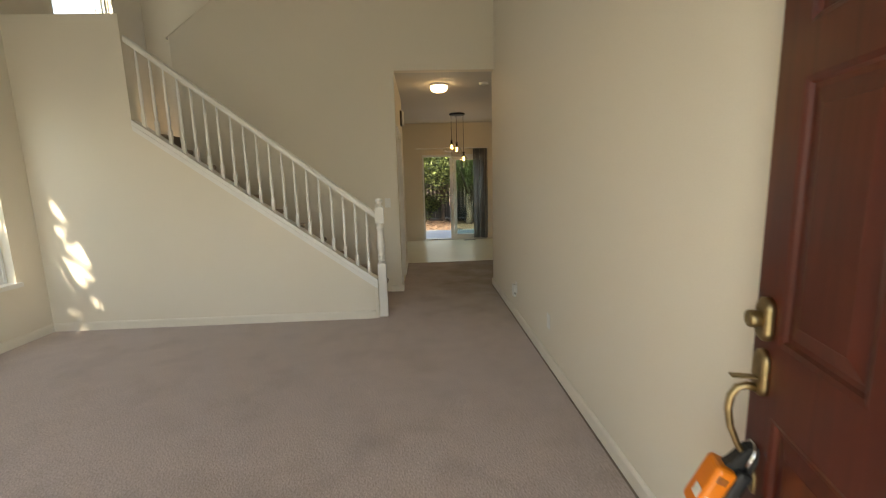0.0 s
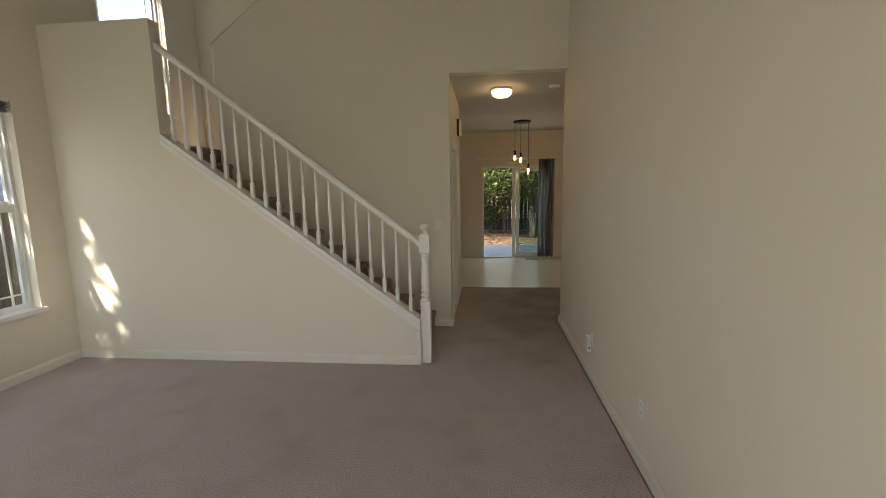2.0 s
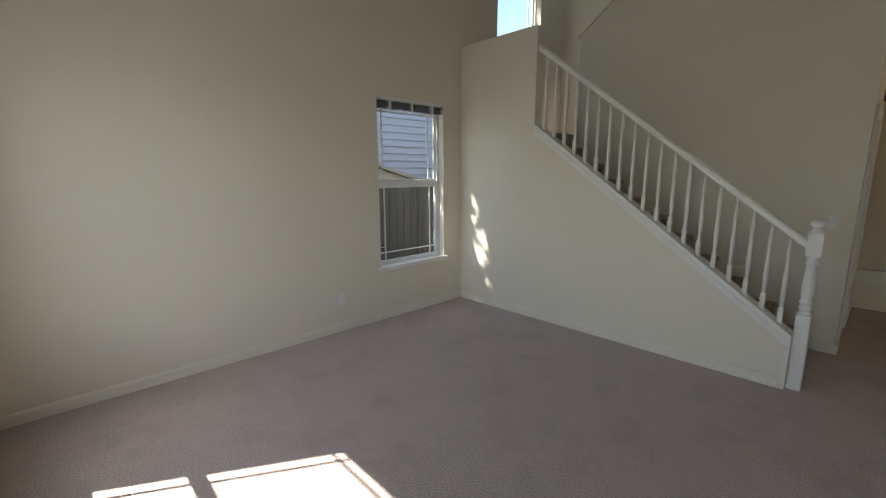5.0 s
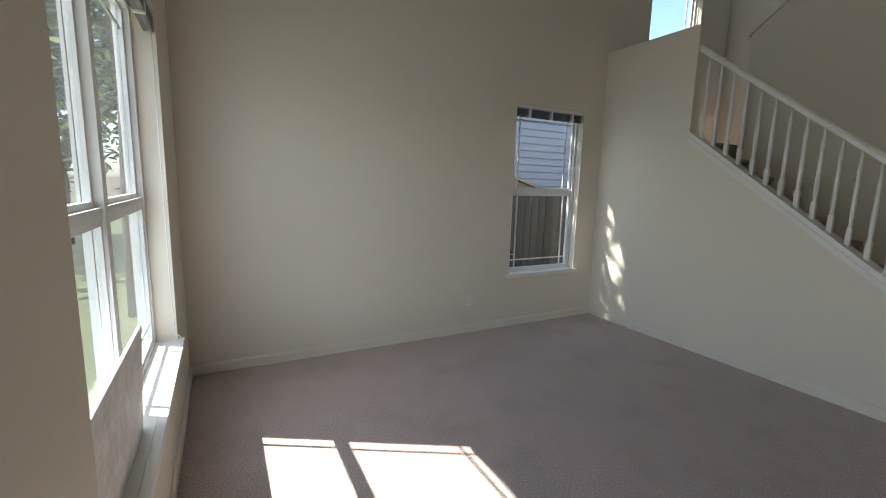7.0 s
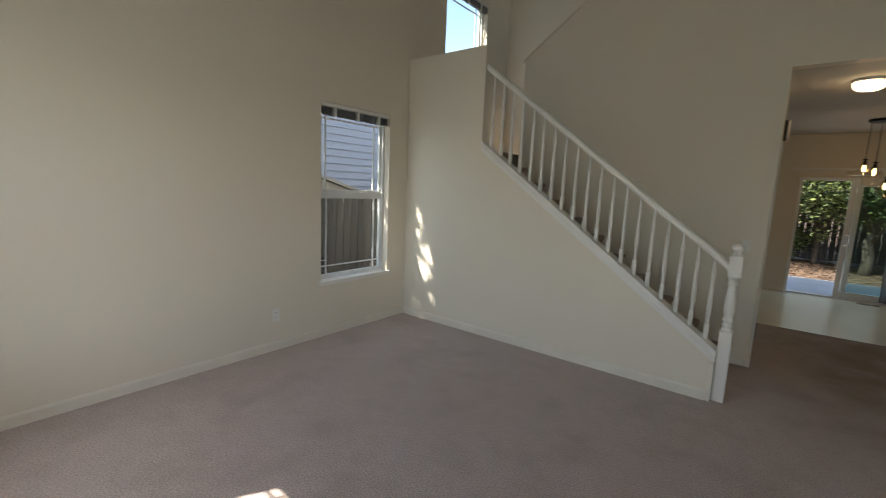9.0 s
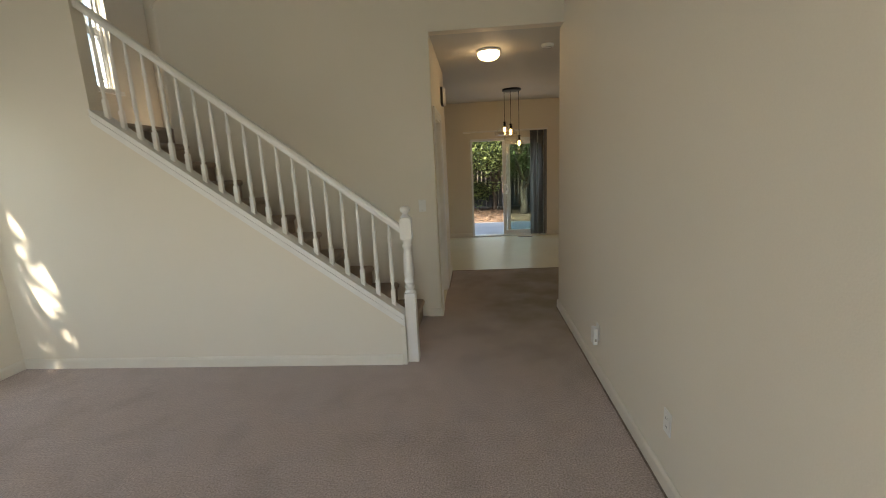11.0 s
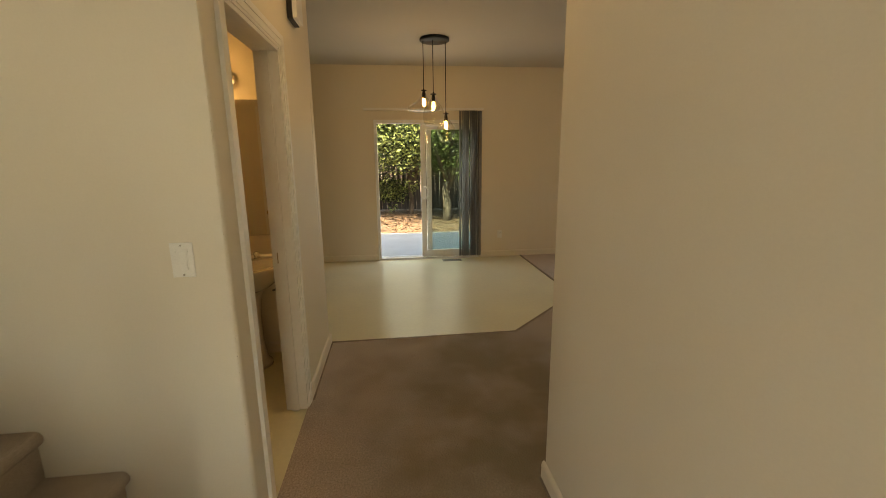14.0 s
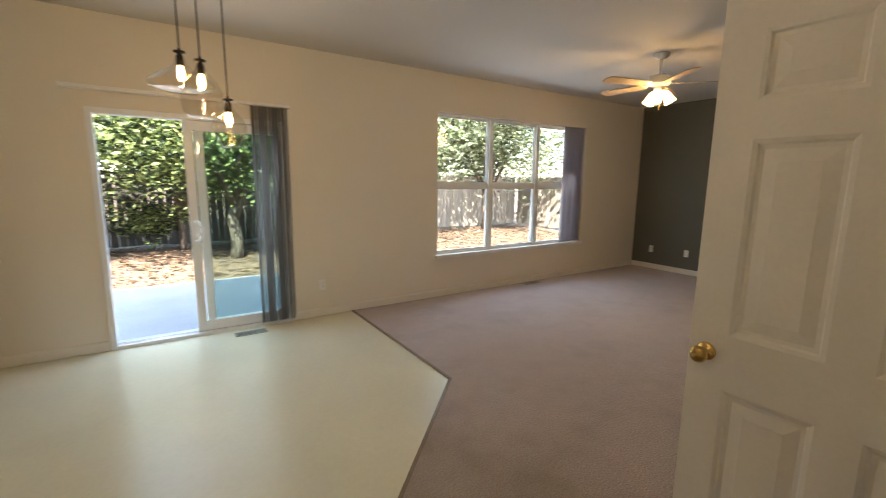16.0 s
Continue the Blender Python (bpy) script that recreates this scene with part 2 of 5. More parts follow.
# ---- building helpers ----
def box(bm, x0, x1, y0, y1, z0, z1):
    v = [bm.verts.new((x, y, z)) for z in (z0, z1) for y in (y0, y1) for x in (x0, x1)]
    for f in ((0, 2, 3, 1), (4, 5, 7, 6), (0, 1, 5, 4), (2, 6, 7, 3), (0, 4, 6, 2), (1, 3, 7, 5)):
        bm.faces.new([v[i] for i in f])
    return v


def bevelled(bm, width, segments=2):
    bmesh.ops.bevel(bm, geom=list(bm.edges), offset=width, segments=segments, affect="EDGES", profile=0.5, clamp_overlap=True)
    return bm


def bbox(x0, x1, y0, y1, z0, z1, bevel=0.0, segments=2):
    bm = bmesh.new()
    box(bm, x0, x1, y0, y1, z0, z1)
    return bevelled(bm, bevel, segments) if bevel else bm


def prism(bm, points, axis, a, b):
    """A flat outline in the two other axes, drawn out along axis from a to b."""
    def at(p, c):
        return {"x": (c, *p), "y": (p[0], c, p[1]), "z": (*p, c)}[axis]
    lo, hi = ([bm.verts.new(at(p, c)) for p in points] for c in (a, b))
    k = len(points)
    faces = [bm.faces.new(lo), bm.faces.new(hi[::-1])]
    faces += [bm.faces.new((lo[i], hi[i], hi[(i + 1) % k], lo[(i + 1) % k])) for i in range(k)]
    bmesh.ops.recalc_face_normals(bm, faces=faces)
    return bm


def lathe(bm, profile, at=(0, 0, 0), segments=20, m=None):
    """Turns a profile of (radius, height) about the z axis."""
    m = (m or Matrix()) if at == (0, 0, 0) else Matrix.Translation(at) @ (m or Matrix())
    rings = []
    for r, z in profile:
        rings.append([bm.verts.new(m @ Vector((r * math.cos(2 * math.pi * i / segments), r * math.sin(2 * math.pi * i / segments), z))) for i in range(segments)])
    for a, b in zip(rings, rings[1:]):
        for i in range(segments):
            f = bm.faces.new((a[i], a[(i + 1) % segments], b[(i + 1) % segments], b[i]))
            f.smooth = True
    for ring, flip in ((rings[0], True), (rings[-1], False)):
        if (ring[0].co - ring[segments // 2].co).length > 1e-4:
            bm.faces.new(ring[::-1] if flip else ring)
    return bm


def tube(bm, points, radius, segments=8, end=None):
    """A round bar along points; the radius may taper to end."""
    pts = [Vector(p) for p in points]
    rings = []
    for i, p in enumerate(pts):
        d = (pts[min(i + 1, len(pts) - 1)] - pts[max(i - 1, 0)]).normalized()
        side = d.orthogonal().normalized() if not rings else (prev - prev.dot(d) * d).normalized()
        prev, up = side, d.cross(side)
        r = radius + ((end if end is not None else radius) - radius) * i / max(1, len(pts) - 1)
        rings.append([bm.verts.new(p + r * (math.cos(2 * math.pi * k / segments) * side + math.sin(2 * math.pi * k / segments) * up)) for k in range(segments)])
    for a, b in zip(rings, rings[1:]):
        for k in range(segments):
            bm.faces.new((a[k], a[(k + 1) % segments], b[(k + 1) % segments], b[k])).smooth = True
    bm.faces.new(rings[0][::-1]); bm.faces.new(rings[-1])
    return bm


def pierced(axis, a, b, u0, u1, z0, z1, holes=()):
    """A slab from a to b along axis ("x" or "y"), with through openings (u, u, z, z)."""
    us = sorted({u0, u1, *[h[0] for h in holes], *[h[1] for h in holes]})
    zs = sorted({z0, z1, *[h[2] for h in holes], *[h[3] for h in holes]})
    us, zs = [u for u in us if u0 <= u <= u1], [z for z in zs if z0 <= z <= z1]
    def solid(i, j):
        if not (0 <= i < len(us) - 1 and 0 <= j < len(zs) - 1):
            return False
        u, z = (us[i] + us[i + 1]) / 2, (zs[j] + zs[j + 1]) / 2
        return not any(h[0] < u < h[1] and h[2] < z < h[3] for h in holes)
    bm, seen = bmesh.new(), {}
    def v(c, u, z):
        key = (c, u, z)
        if key not in seen:
            seen[key] = bm.verts.new((c, u, z) if axis == "x" else (u, c, z))
        return seen[key]
    for i in range(len(us) - 1):
        for j in range(len(zs) - 1):
            if not solid(i, j):
                continue
            p, q, r, s = us[i], us[i + 1], zs[j], zs[j + 1]
            bm.faces.new((v(a, p, r), v(a, q, r), v(a, q, s), v(a, p, s)))
            bm.faces.new((v(b, p, r), v(b, p, s), v(b, q, s), v(b, q, r)))
            for di, dj, e, g in ((-1, 0, (p, r), (p, s)), (1, 0, (q, s), (q, r)), (0, -1, (q, r), (p, r)), (0, 1, (p, s), (q, s))):
                if not solid(i + di, j + dj):
                    bm.faces.new((v(a, *e), v(a, *g), v(b, *g), v(b, *e)))
    bmesh.ops.recalc_face_normals(bm, faces=list(bm.faces))
    return bm


def part(name, bm, mat, parent=None, label=""):
    me = bpy.data.meshes.new(name)
    bm.to_mesh(me)
    bm.free()
    me.materials.append(mat)
    ob = new(name, me)
    if parent is not None:
        ob.parent = parent
    return tagged(ob, label)


def structure(name, bm, mat, label, category):
    return tagged(part(name, bm, mat), label, category, kind="structure")


def thing(name, at, label, category, group="", kind=""):
    ob = new(name)
    ob.matrix_world = at if isinstance(at, Matrix) else Matrix.Translation(at)
    return tagged(ob, label, category, group, kind)


# ---- plan ----
LEFT, FRONT, STAIR, BACK, HALL, FAR, END, ACC = -4.735, -4.200, 0.015, 1.100, -1.227, 5.902, 1.290, 6.62
CEILZ, HIGH, T = 2.745, 5.30, 0.15
RISE, RUN, NOSE0 = 0.1865, 0.2545, -1.405
LAND = 11 * RISE
GROUND = -0.12

# ---- structure ----
bm = bmesh.new()
for pts in ([(LEFT, FRONT - T), (0.0, FRONT - T), (0.0, END), (HALL, END), (HALL, BACK), (LEFT, BACK)],
            [(HALL, END), (ACC, END), (ACC, FAR), (1.267, FAR), (1.266, 3.911), (0.355, 3.003), (HALL, 2.985)]):
    prism(bm, pts, "z", -0.06, 0.0)
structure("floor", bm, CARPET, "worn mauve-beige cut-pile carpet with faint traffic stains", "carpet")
bm = bmesh.new()
prism(bm, [(HALL, 2.985), (0.355, 3.003), (1.266, 3.911), (1.267, FAR), (LEFT, FAR), (LEFT, 2.985)], "z", -0.06, -0.008)
structure("floor_vinyl", bm, LINO, "glossy cream sheet vinyl floor of the dining area", "vinyl floor")
structure("floor_powder_room", bbox(-3.10, HALL, BACK + 0.1, 2.99, -0.05, -0.004), LINO, "cream sheet vinyl floor of the powder room", "vinyl floor")
bm = bmesh.new()
edge = [(HALL, 2.985), (0.355, 3.003), (1.266, 3.911), (1.267, FAR)]
for (xa, ya), (xb, yb) in zip(edge, edge[1:]):
    d = Vector((xb - xa, yb - ya)).normalized()
    n = Vector((-d.y, d.x)) * 0.011
    prism(bm, [(xa - n.x, ya - n.y), (xb - n.x, yb - n.y), (xb + n.x, yb + n.y), (xa + n.x, ya + n.y)], "z", -0.01, 0.003)
structure("floor_edge_strip", bm, STRIP, "thin brown edge strip between carpet and vinyl", "floor strip")

WIN_L = (-1.21, -0.285, 0.575, 2.35)
WIN_U = (0.66, 1.60, 2.50, 4.15)
WIN_F = (-4.01, -2.19, 0.545, 2.41)
DOOR_F = (-1.215, -0.268, -0.06, 2.07)
SLIDE = (-0.915, 0.605, -0.02, 2.025)
WIN_B = (2.40, 5.14, 0.53, 2.295)
DOOR_B = (1.30, 2.045, -0.02, 2.04)
DOOR_C = (0.23, 1.045, 0.0, 2.04)
structure("wall_left", pierced("x", LEFT - T, LEFT, FRONT - T, 2.32, -0.3, HIGH, [WIN_L, WIN_U]), PAINT, "tall cream painted wall with two windows", "wall")
structure("wall_front", pierced("y", FRONT - 0.19, FRONT, LEFT, 0.15, -0.3, HIGH, [WIN_F, DOOR_F]), PAINT, "tall cream painted front wall with window and door opening", "wall")
structure("wall_right", pierced("x", 0.0, 0.13, FRONT, END, -0.05, HIGH), PAINT, "long plain cream painted wall", "wall")
structure("wall_far", pierced("y", FAR, FAR + T, LEFT, ACC + T, -0.3, 3.0, [SLIDE, WIN_B]), PAINT, "cream painted back wall with patio door and wide window", "wall")
structure("wall_accent", pierced("x", ACC, ACC + T, END - T, FAR, -0.3, 3.0), ACCENT, "dark grey-green painted accent wall", "wall")
structure("wall_closet", pierced("y", END - 0.12, END, 0.13, ACC, -0.05, 3.0, [DOOR_C]), PAINT, "cream painted wall with a closet opening", "wall")
structure("wall_closet_inside", pierced("y", 0.45, 0.52, 0.13, 1.6, -0.05, 3.0), PAINT, "plain painted closet back wall", "wall")
structure("wall_closet_side", pierced("x", 1.55, 1.62, 0.52, END - 0.12, -0.05, 3.0), PAINT, "plain painted closet side wall", "wall")
structure("wall_kitchen", pierced("x", LEFT - T, LEFT, 2.32, FAR, -0.3, 3.0), PAINT, "plain cream kitchen wall", "wall")
structure("wall_kitchen_front", pierced("y", 2.87, 2.985, LEFT, HALL - 0.12, -0.05, 3.0), PAINT, "plain cream wall between powder room and kitchen", "wall")
structure("wall_powder_left", pierced("x", -3.22, -3.10, BACK + 0.12, 2.87, -0.05, 2.43), PAINT, "cream painted powder room wall", "wall")
structure("wall_upper_flight", pierced("y", 2.2, 2.32, LEFT, 0.13, 2.0, HIGH, [(-3.22, 0.14, 1.9, 2.96)]), PAINT, "cream painted wall of the upper stair flight", "wall")

def rounded_verticals(bm, picks, r=0.018):
    es = [e for e in bm.edges if abs(e.verts[0].co.z - e.verts[1].co.z) > 0.3 and abs(e.verts[0].co.x - e.verts[1].co.x) < 1e-5 and abs(e.verts[0].co.y - e.verts[1].co.y) < 1e-5
          and any(abs(e.verts[0].co.x - x) < 1e-3 and abs(e.verts[0].co.y - y) < 1e-3 for x, y in picks)]
    bmesh.ops.bevel(bm, geom=es, offset=r, segments=4, affect="EDGES", profile=0.5)
    return bm

slope = RISE / RUN
half_x, half_z = -3.84, 3.16
bm = prism(bmesh.new(), [(half_x, 0), (HALL, 0), (HALL, CEILZ), (0.0, CEILZ), (0.0, HIGH), (half_x + (HIGH - half_z) / slope, HIGH), (half_x, half_z)], "y", BACK, BACK + 0.12)
structure("wall_stair_back", rounded_verticals(bm, [(HALL, BACK), (half_x, BACK)]), PAINT, "cream wall behind the stairs rising to a sloped half wall", "wall")
bm = prism(bmesh.new(), [(half_x - 0.02, half_z - 0.02), (half_x + 2.9, half_z - 0.02 + 2.9 * slope), (half_x + 2.9, half_z + 0.012 + 2.9 * slope), (half_x - 0.02, half_z + 0.016)], "y", BACK - 0.012, BACK + 0.132)
structure("trim_half_wall_cap", bm, PAINT, "thin sloped cap on the stair half wall", "trim")
structure("wall_hall_left", rounded_verticals(pierced("x", HALL - 0.12, HALL, BACK + 0.12, 2.985, -0.05, 2.96, [DOOR_B]), [(HALL, 2.985)]), PAINT, "cream hall wall with powder room doorway", "wall")

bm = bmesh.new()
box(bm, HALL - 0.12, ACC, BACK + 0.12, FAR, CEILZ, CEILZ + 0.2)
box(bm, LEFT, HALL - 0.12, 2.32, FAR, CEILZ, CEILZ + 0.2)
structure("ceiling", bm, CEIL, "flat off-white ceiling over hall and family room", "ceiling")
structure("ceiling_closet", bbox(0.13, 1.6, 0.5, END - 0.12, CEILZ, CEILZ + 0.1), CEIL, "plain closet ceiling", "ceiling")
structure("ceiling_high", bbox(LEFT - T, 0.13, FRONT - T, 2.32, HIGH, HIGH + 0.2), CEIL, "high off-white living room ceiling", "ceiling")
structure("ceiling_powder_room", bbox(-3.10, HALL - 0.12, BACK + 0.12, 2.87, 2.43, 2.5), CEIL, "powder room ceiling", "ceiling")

# dark strip at the wall foot: shadow gap drawn in colour, with carpet soil
EDGESHADE = material("shaded_soiled_edge", (0.24, 0.195, 0.165), 1.0, 0, 0.3, 9, 0.6, 150, 0.3, 0.1)
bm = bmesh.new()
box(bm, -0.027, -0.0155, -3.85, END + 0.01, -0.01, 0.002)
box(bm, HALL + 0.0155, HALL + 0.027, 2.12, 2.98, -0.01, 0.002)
structure("floor_soil_line", bm, EDGESHADE, "dark strip for the soiled, shadowed carpet edge along the hall baseboard", "carpet edge")
# unseen roof, added to keep the sun off the open door
structure("porch_roof", bbox(-2.0, 0.8, -6.3, FRONT - 0.192, 2.62, 2.8), STUCCO, "unseen flat porch roof added over the entry against the sun", "porch roof")

# roof over the rear wing, with its eave
structure("roof_rear", prism(bmesh.new(), [(2.33, 3.02), (6.45, 3.02), (6.45, 3.14), (2.33, 4.2)], "x", LEFT - T, ACC + 0.5), ROOF, "dark shingled roof over the family room", "roof")

# baseboards: a run along a wall, (x, y) to (x, y), leaning inwards by side
def baseboard(a, b, side, h=0.085, z=0.0):
    a, b = Vector(a), Vector(b)
    d = (b - a).normalized()
    n = Vector((-d.y, d.x)) * side
    bm = bmesh.new()
    prof = [(0.0, 0.0), (0.015, 0.0), (0.015, h - 0.018), (0.010, h - 0.006), (0.004, h), (0.0, h)]
    rings = [[bm.verts.new((p.x + n.x * u, p.y + n.y * u, z + v)) for u, v in prof] for p in (a, b)]
    k = len(prof)
    for i in range(k):
        bm.faces.new((rings[0][i], rings[0][(i + 1) % k], rings[1][(i + 1) % k], rings[1][i]))
    bm.faces.new(rings[0]); bm.faces.new(rings[1][::-1])
    bmesh.ops.recalc_face_normals(bm, faces=list(bm.faces))
    structure("baseboard", bm, BASEP, "low white painted baseboard", "baseboard")

for a, b, s in (((LEFT, FRONT), (LEFT, STAIR), -1), ((LEFT + 0.015, STAIR), (-1.459, STAIR), -1), ((0, -3.9), (0, END + 0.015), 1), ((LEFT + 0.015, FRONT), (-1.28, FRONT), 1),
                ((-1.37, BACK), (HALL + 0.015, BACK), -1), ((HALL, BACK), (HALL, 1.235), -1), ((HALL, 2.118), (HALL, 3.0), -1), ((HALL + 0.015, 2.985), (-1.9, 2.985), 1),
                ((-2.21, FAR), (-0.93, FAR), -1), ((0.62, FAR), (ACC, FAR), -1), ((ACC, FAR - 0.015), (ACC, END), -1), ((0.0, END), (0.165, END), 1), ((1.12, END), (ACC, END), 1),
                ((-3.10, 2.87), (HALL - 0.12, 2.87), -1), ((-3.10, BACK + 0.12), (-3.10, 2.87), -1)):
    baseboard(a, b, s)

# ---- stairs ----
stair = tagged(new("staircase"), "carpeted staircase with rounded taupe treads and a landing", "staircase", kind="structure")
def step_mesh():
    """One carpeted step, its nose at x = 0 and its top at z = 0, going back to -x."""
    bm = bmesh.new()
    pts = [(-RUN - 0.03, -RISE), (-0.022, -RISE), (-0.022, -0.055)]
    pts += [(-0.024 + 0.026 * math.cos(a) + 0.0, -0.028 + 0.028 * math.sin(a)) for a in np.linspace(-1.45, 1.57, 9)]
    pts += [(-RUN - 0.03, 0.0)]
    return prism(bm, pts, "y", 0.0, 1.0)
first = part("step", step_mesh(), STAIRC, stair)
first.matrix_basis = Matrix.LocRotScale((NOSE0, 0.132, RISE), None, (1, BACK - 0.133, 1))
for i in range(1, 11):
    s = first.copy()
    scene.collection.objects.link(s)
    s.location = (NOSE0 - i * RUN, 0.132, (i + 1) * RISE)
    s.scale = (1, BACK - 0.133, 1)
for i in range(1, 12):
    s = first.copy()
    scene.collection.objects.link(s)
    s.matrix_basis = Matrix.LocRotScale((half_x + 0.2 + (i - 1) * RUN, 2.198, LAND + i * RISE), Euler((0, 0, math.pi)), (1, 0.976, 1))
nose_l = NOSE0 - 10 * RUN
bm = bbox(LEFT + 0.002, nose_l - 0.03, 0.135, 2.198, LAND - 0.2, LAND - 0.001)
part("landing", bm, STAIRC, stair)

# stair wall below the flight, the short wall beside the landing and their trims
top0, topz0 = -3.685, 2.045
top1 = -1.423
topz1 = topz0 - (top1 - top0) * slope
PONY_Z = 3.02
bm = prism(bmesh.new(), [(LEFT, 0), (top1, 0), (top1, topz1), (top0, topz0), (top0, PONY_Z), (LEFT, PONY_Z)], "y", STAIR, 0.13)
structure("wall_stair_front", bm, PAINT, "cream wall below the stairs with a full-height end", "wall")
bm = bmesh.new()
def sloped(y0, y1, lo, hi, xa=top0 + 0.001, xb=top1):
    prism(bm, [(xa, topz0 - (xa - top0) * slope + lo), (xb, topz0 - (xb - top0) * slope + lo), (xb, topz0 - (xb - top0) * slope + hi), (xa, topz0 - (xa - top0) * slope + hi)], "y", STAIR + y0, STAIR + y1)
sloped(-0.016, 0.119, 0.004, 0.028)
sloped(-0.013, 0.0, -0.018, 0.0035)
sloped(-0.020, 0.0, -0.028, -0.018)
sloped(-0.009, 0.0, -0.072, -0.028)
structure("trim_stair_stringer", bm, TRIM, "white moulded cap along the sloping stair wall", "trim")
bm = bmesh.new()
box(bm, top1 - 0.022, top1 - 0.001, STAIR - 0.013, STAIR, 0.0, topz1 - 0.073)
box(bm, top1 - 0.034, top1 - 0.022, STAIR - 0.008, STAIR, 0.09, topz1 - 0.073)
structure("trim_newel_side", bm, BASEP, "white upright trim beside the newel post", "trim")

rail = thing("stair_railing", (0, 0, 0), "white painted wooden stair railing with turned balusters", "railing")
RY = 0.076
def rail_z(x):
    return 2.86 - (x + 3.70) * (2.86 - 1.122) / (-1.43 + 3.70)
bm = bmesh.new()
prof = [(-0.032, -0.064), (0.032, -0.064), (0.034, -0.03), (0.030, -0.012), (0.018, 0.0), (-0.018, 0.0), (-0.030, -0.012), (-0.034, -0.03)]
ends = [[bm.verts.new((x, RY + u, rail_z(x) + v)) for u, v in prof] for x in (top0, -1.421)]
for i in range(8):
    bm.faces.new((ends[0][i], ends[0][(i + 1) % 8], ends[1][(i + 1) % 8], ends[1][i]))
bm.faces.new(ends[0]); bm.faces.new(ends[1][::-1])
bmesh.ops.recalc_face_normals(bm, faces=list(bm.faces))
part("handrail", bm, TRIM, rail)

def turned(bm, x, y, rows, segments=16):
    return lathe(bm, rows, (x, y, 0), segments)
newel = bbox(-0.05, 0.05, -0.05, 0.05, 0.0, 0.57, 0.004)
head = box(newel, -0.05, 0.05, -0.05, 0.05, 1.0, 1.158)
for v in head[4:]:
    v.co.x, v.co.y = v.co.x * 0.94, v.co.y * 0.94
box(newel, -0.0502, 0.0502, -0.0502, 0.0502, 1.004, 1.146)
turned(newel, 0, 0, [(0.049, 0.57), (0.05, 0.578), (0.036, 0.592), (0.033, 0.60), (0.047, 0.612), (0.047, 0.622), (0.036, 0.634), (0.036, 0.646), (0.046, 0.655), (0.046, 0.667), (0.035, 0.682),
                     (0.044, 0.71), (0.047, 0.76), (0.042, 0.84), (0.035, 0.905), (0.034, 0.925), (0.045, 0.938), (0.045, 0.95), (0.033, 0.962), (0.046, 0.982), (0.048, 1.0)], 20)
turned(newel, 0, 0, [(0.047, 1.158), (0.046, 1.166), (0.040, 1.170), (0.039, 1.175), (0.031, 1.181), (0.026, 1.190), (0.025, 1.196), (0.031, 1.203), (0.042, 1.210), (0.0465, 1.219), (0.046, 1.228), (0.041, 1.238), (0.030, 1.246), (0.014, 1.250), (0.0005, 1.251)], 24)
post = part("newel_post", newel, TRIM, rail, "turned newel post with ball finial")
post.location = (-1.379, RY + 0.014, 0)
post.scale = (0.86, 0.86, 1.0)

def baluster_mesh(h):
    """A square foot, a turned vase and a long taper up to the handrail."""
    bm = bbox(-0.016, 0.016, -0.016, 0.016, -0.03, 0.125, 0.002, 1)
    lathe(bm, [(0.016, 0.122), (0.011, 0.138), (0.015, 0.146), (0.011, 0.156), (0.015, 0.19), (0.0165, 0.24), (0.0155, 0.32), (0.013, h * 0.62), (0.0115, h * 0.74), (0.0155, h * 0.752), (0.0155, h * 0.765),
               (0.0105, h * 0.78), (0.013, h * 0.80), (0.009, h * 0.9), (0.0085, h)], (0, 0, 0), 10)
    return bm
H = rail_z(-2.5) - 0.05 - (topz0 - (-2.5 - top0) * slope + 0.028)
proto = None
for i in range(19):
    x = -3.603 + i * (3.603 - 1.512) / 18
    z = topz0 - (x - top0) * slope + 0.028
    h = rail_z(x) - 0.05 - z
    if proto is None:
        ob = proto = part("baluster", baluster_mesh(H + 0.006), TRIM, rail)
    else:
        ob = proto.copy()
        scene.collection.objects.link(ob)
    ob.location = (x, RY, z)
    ob.scale.z = h / H

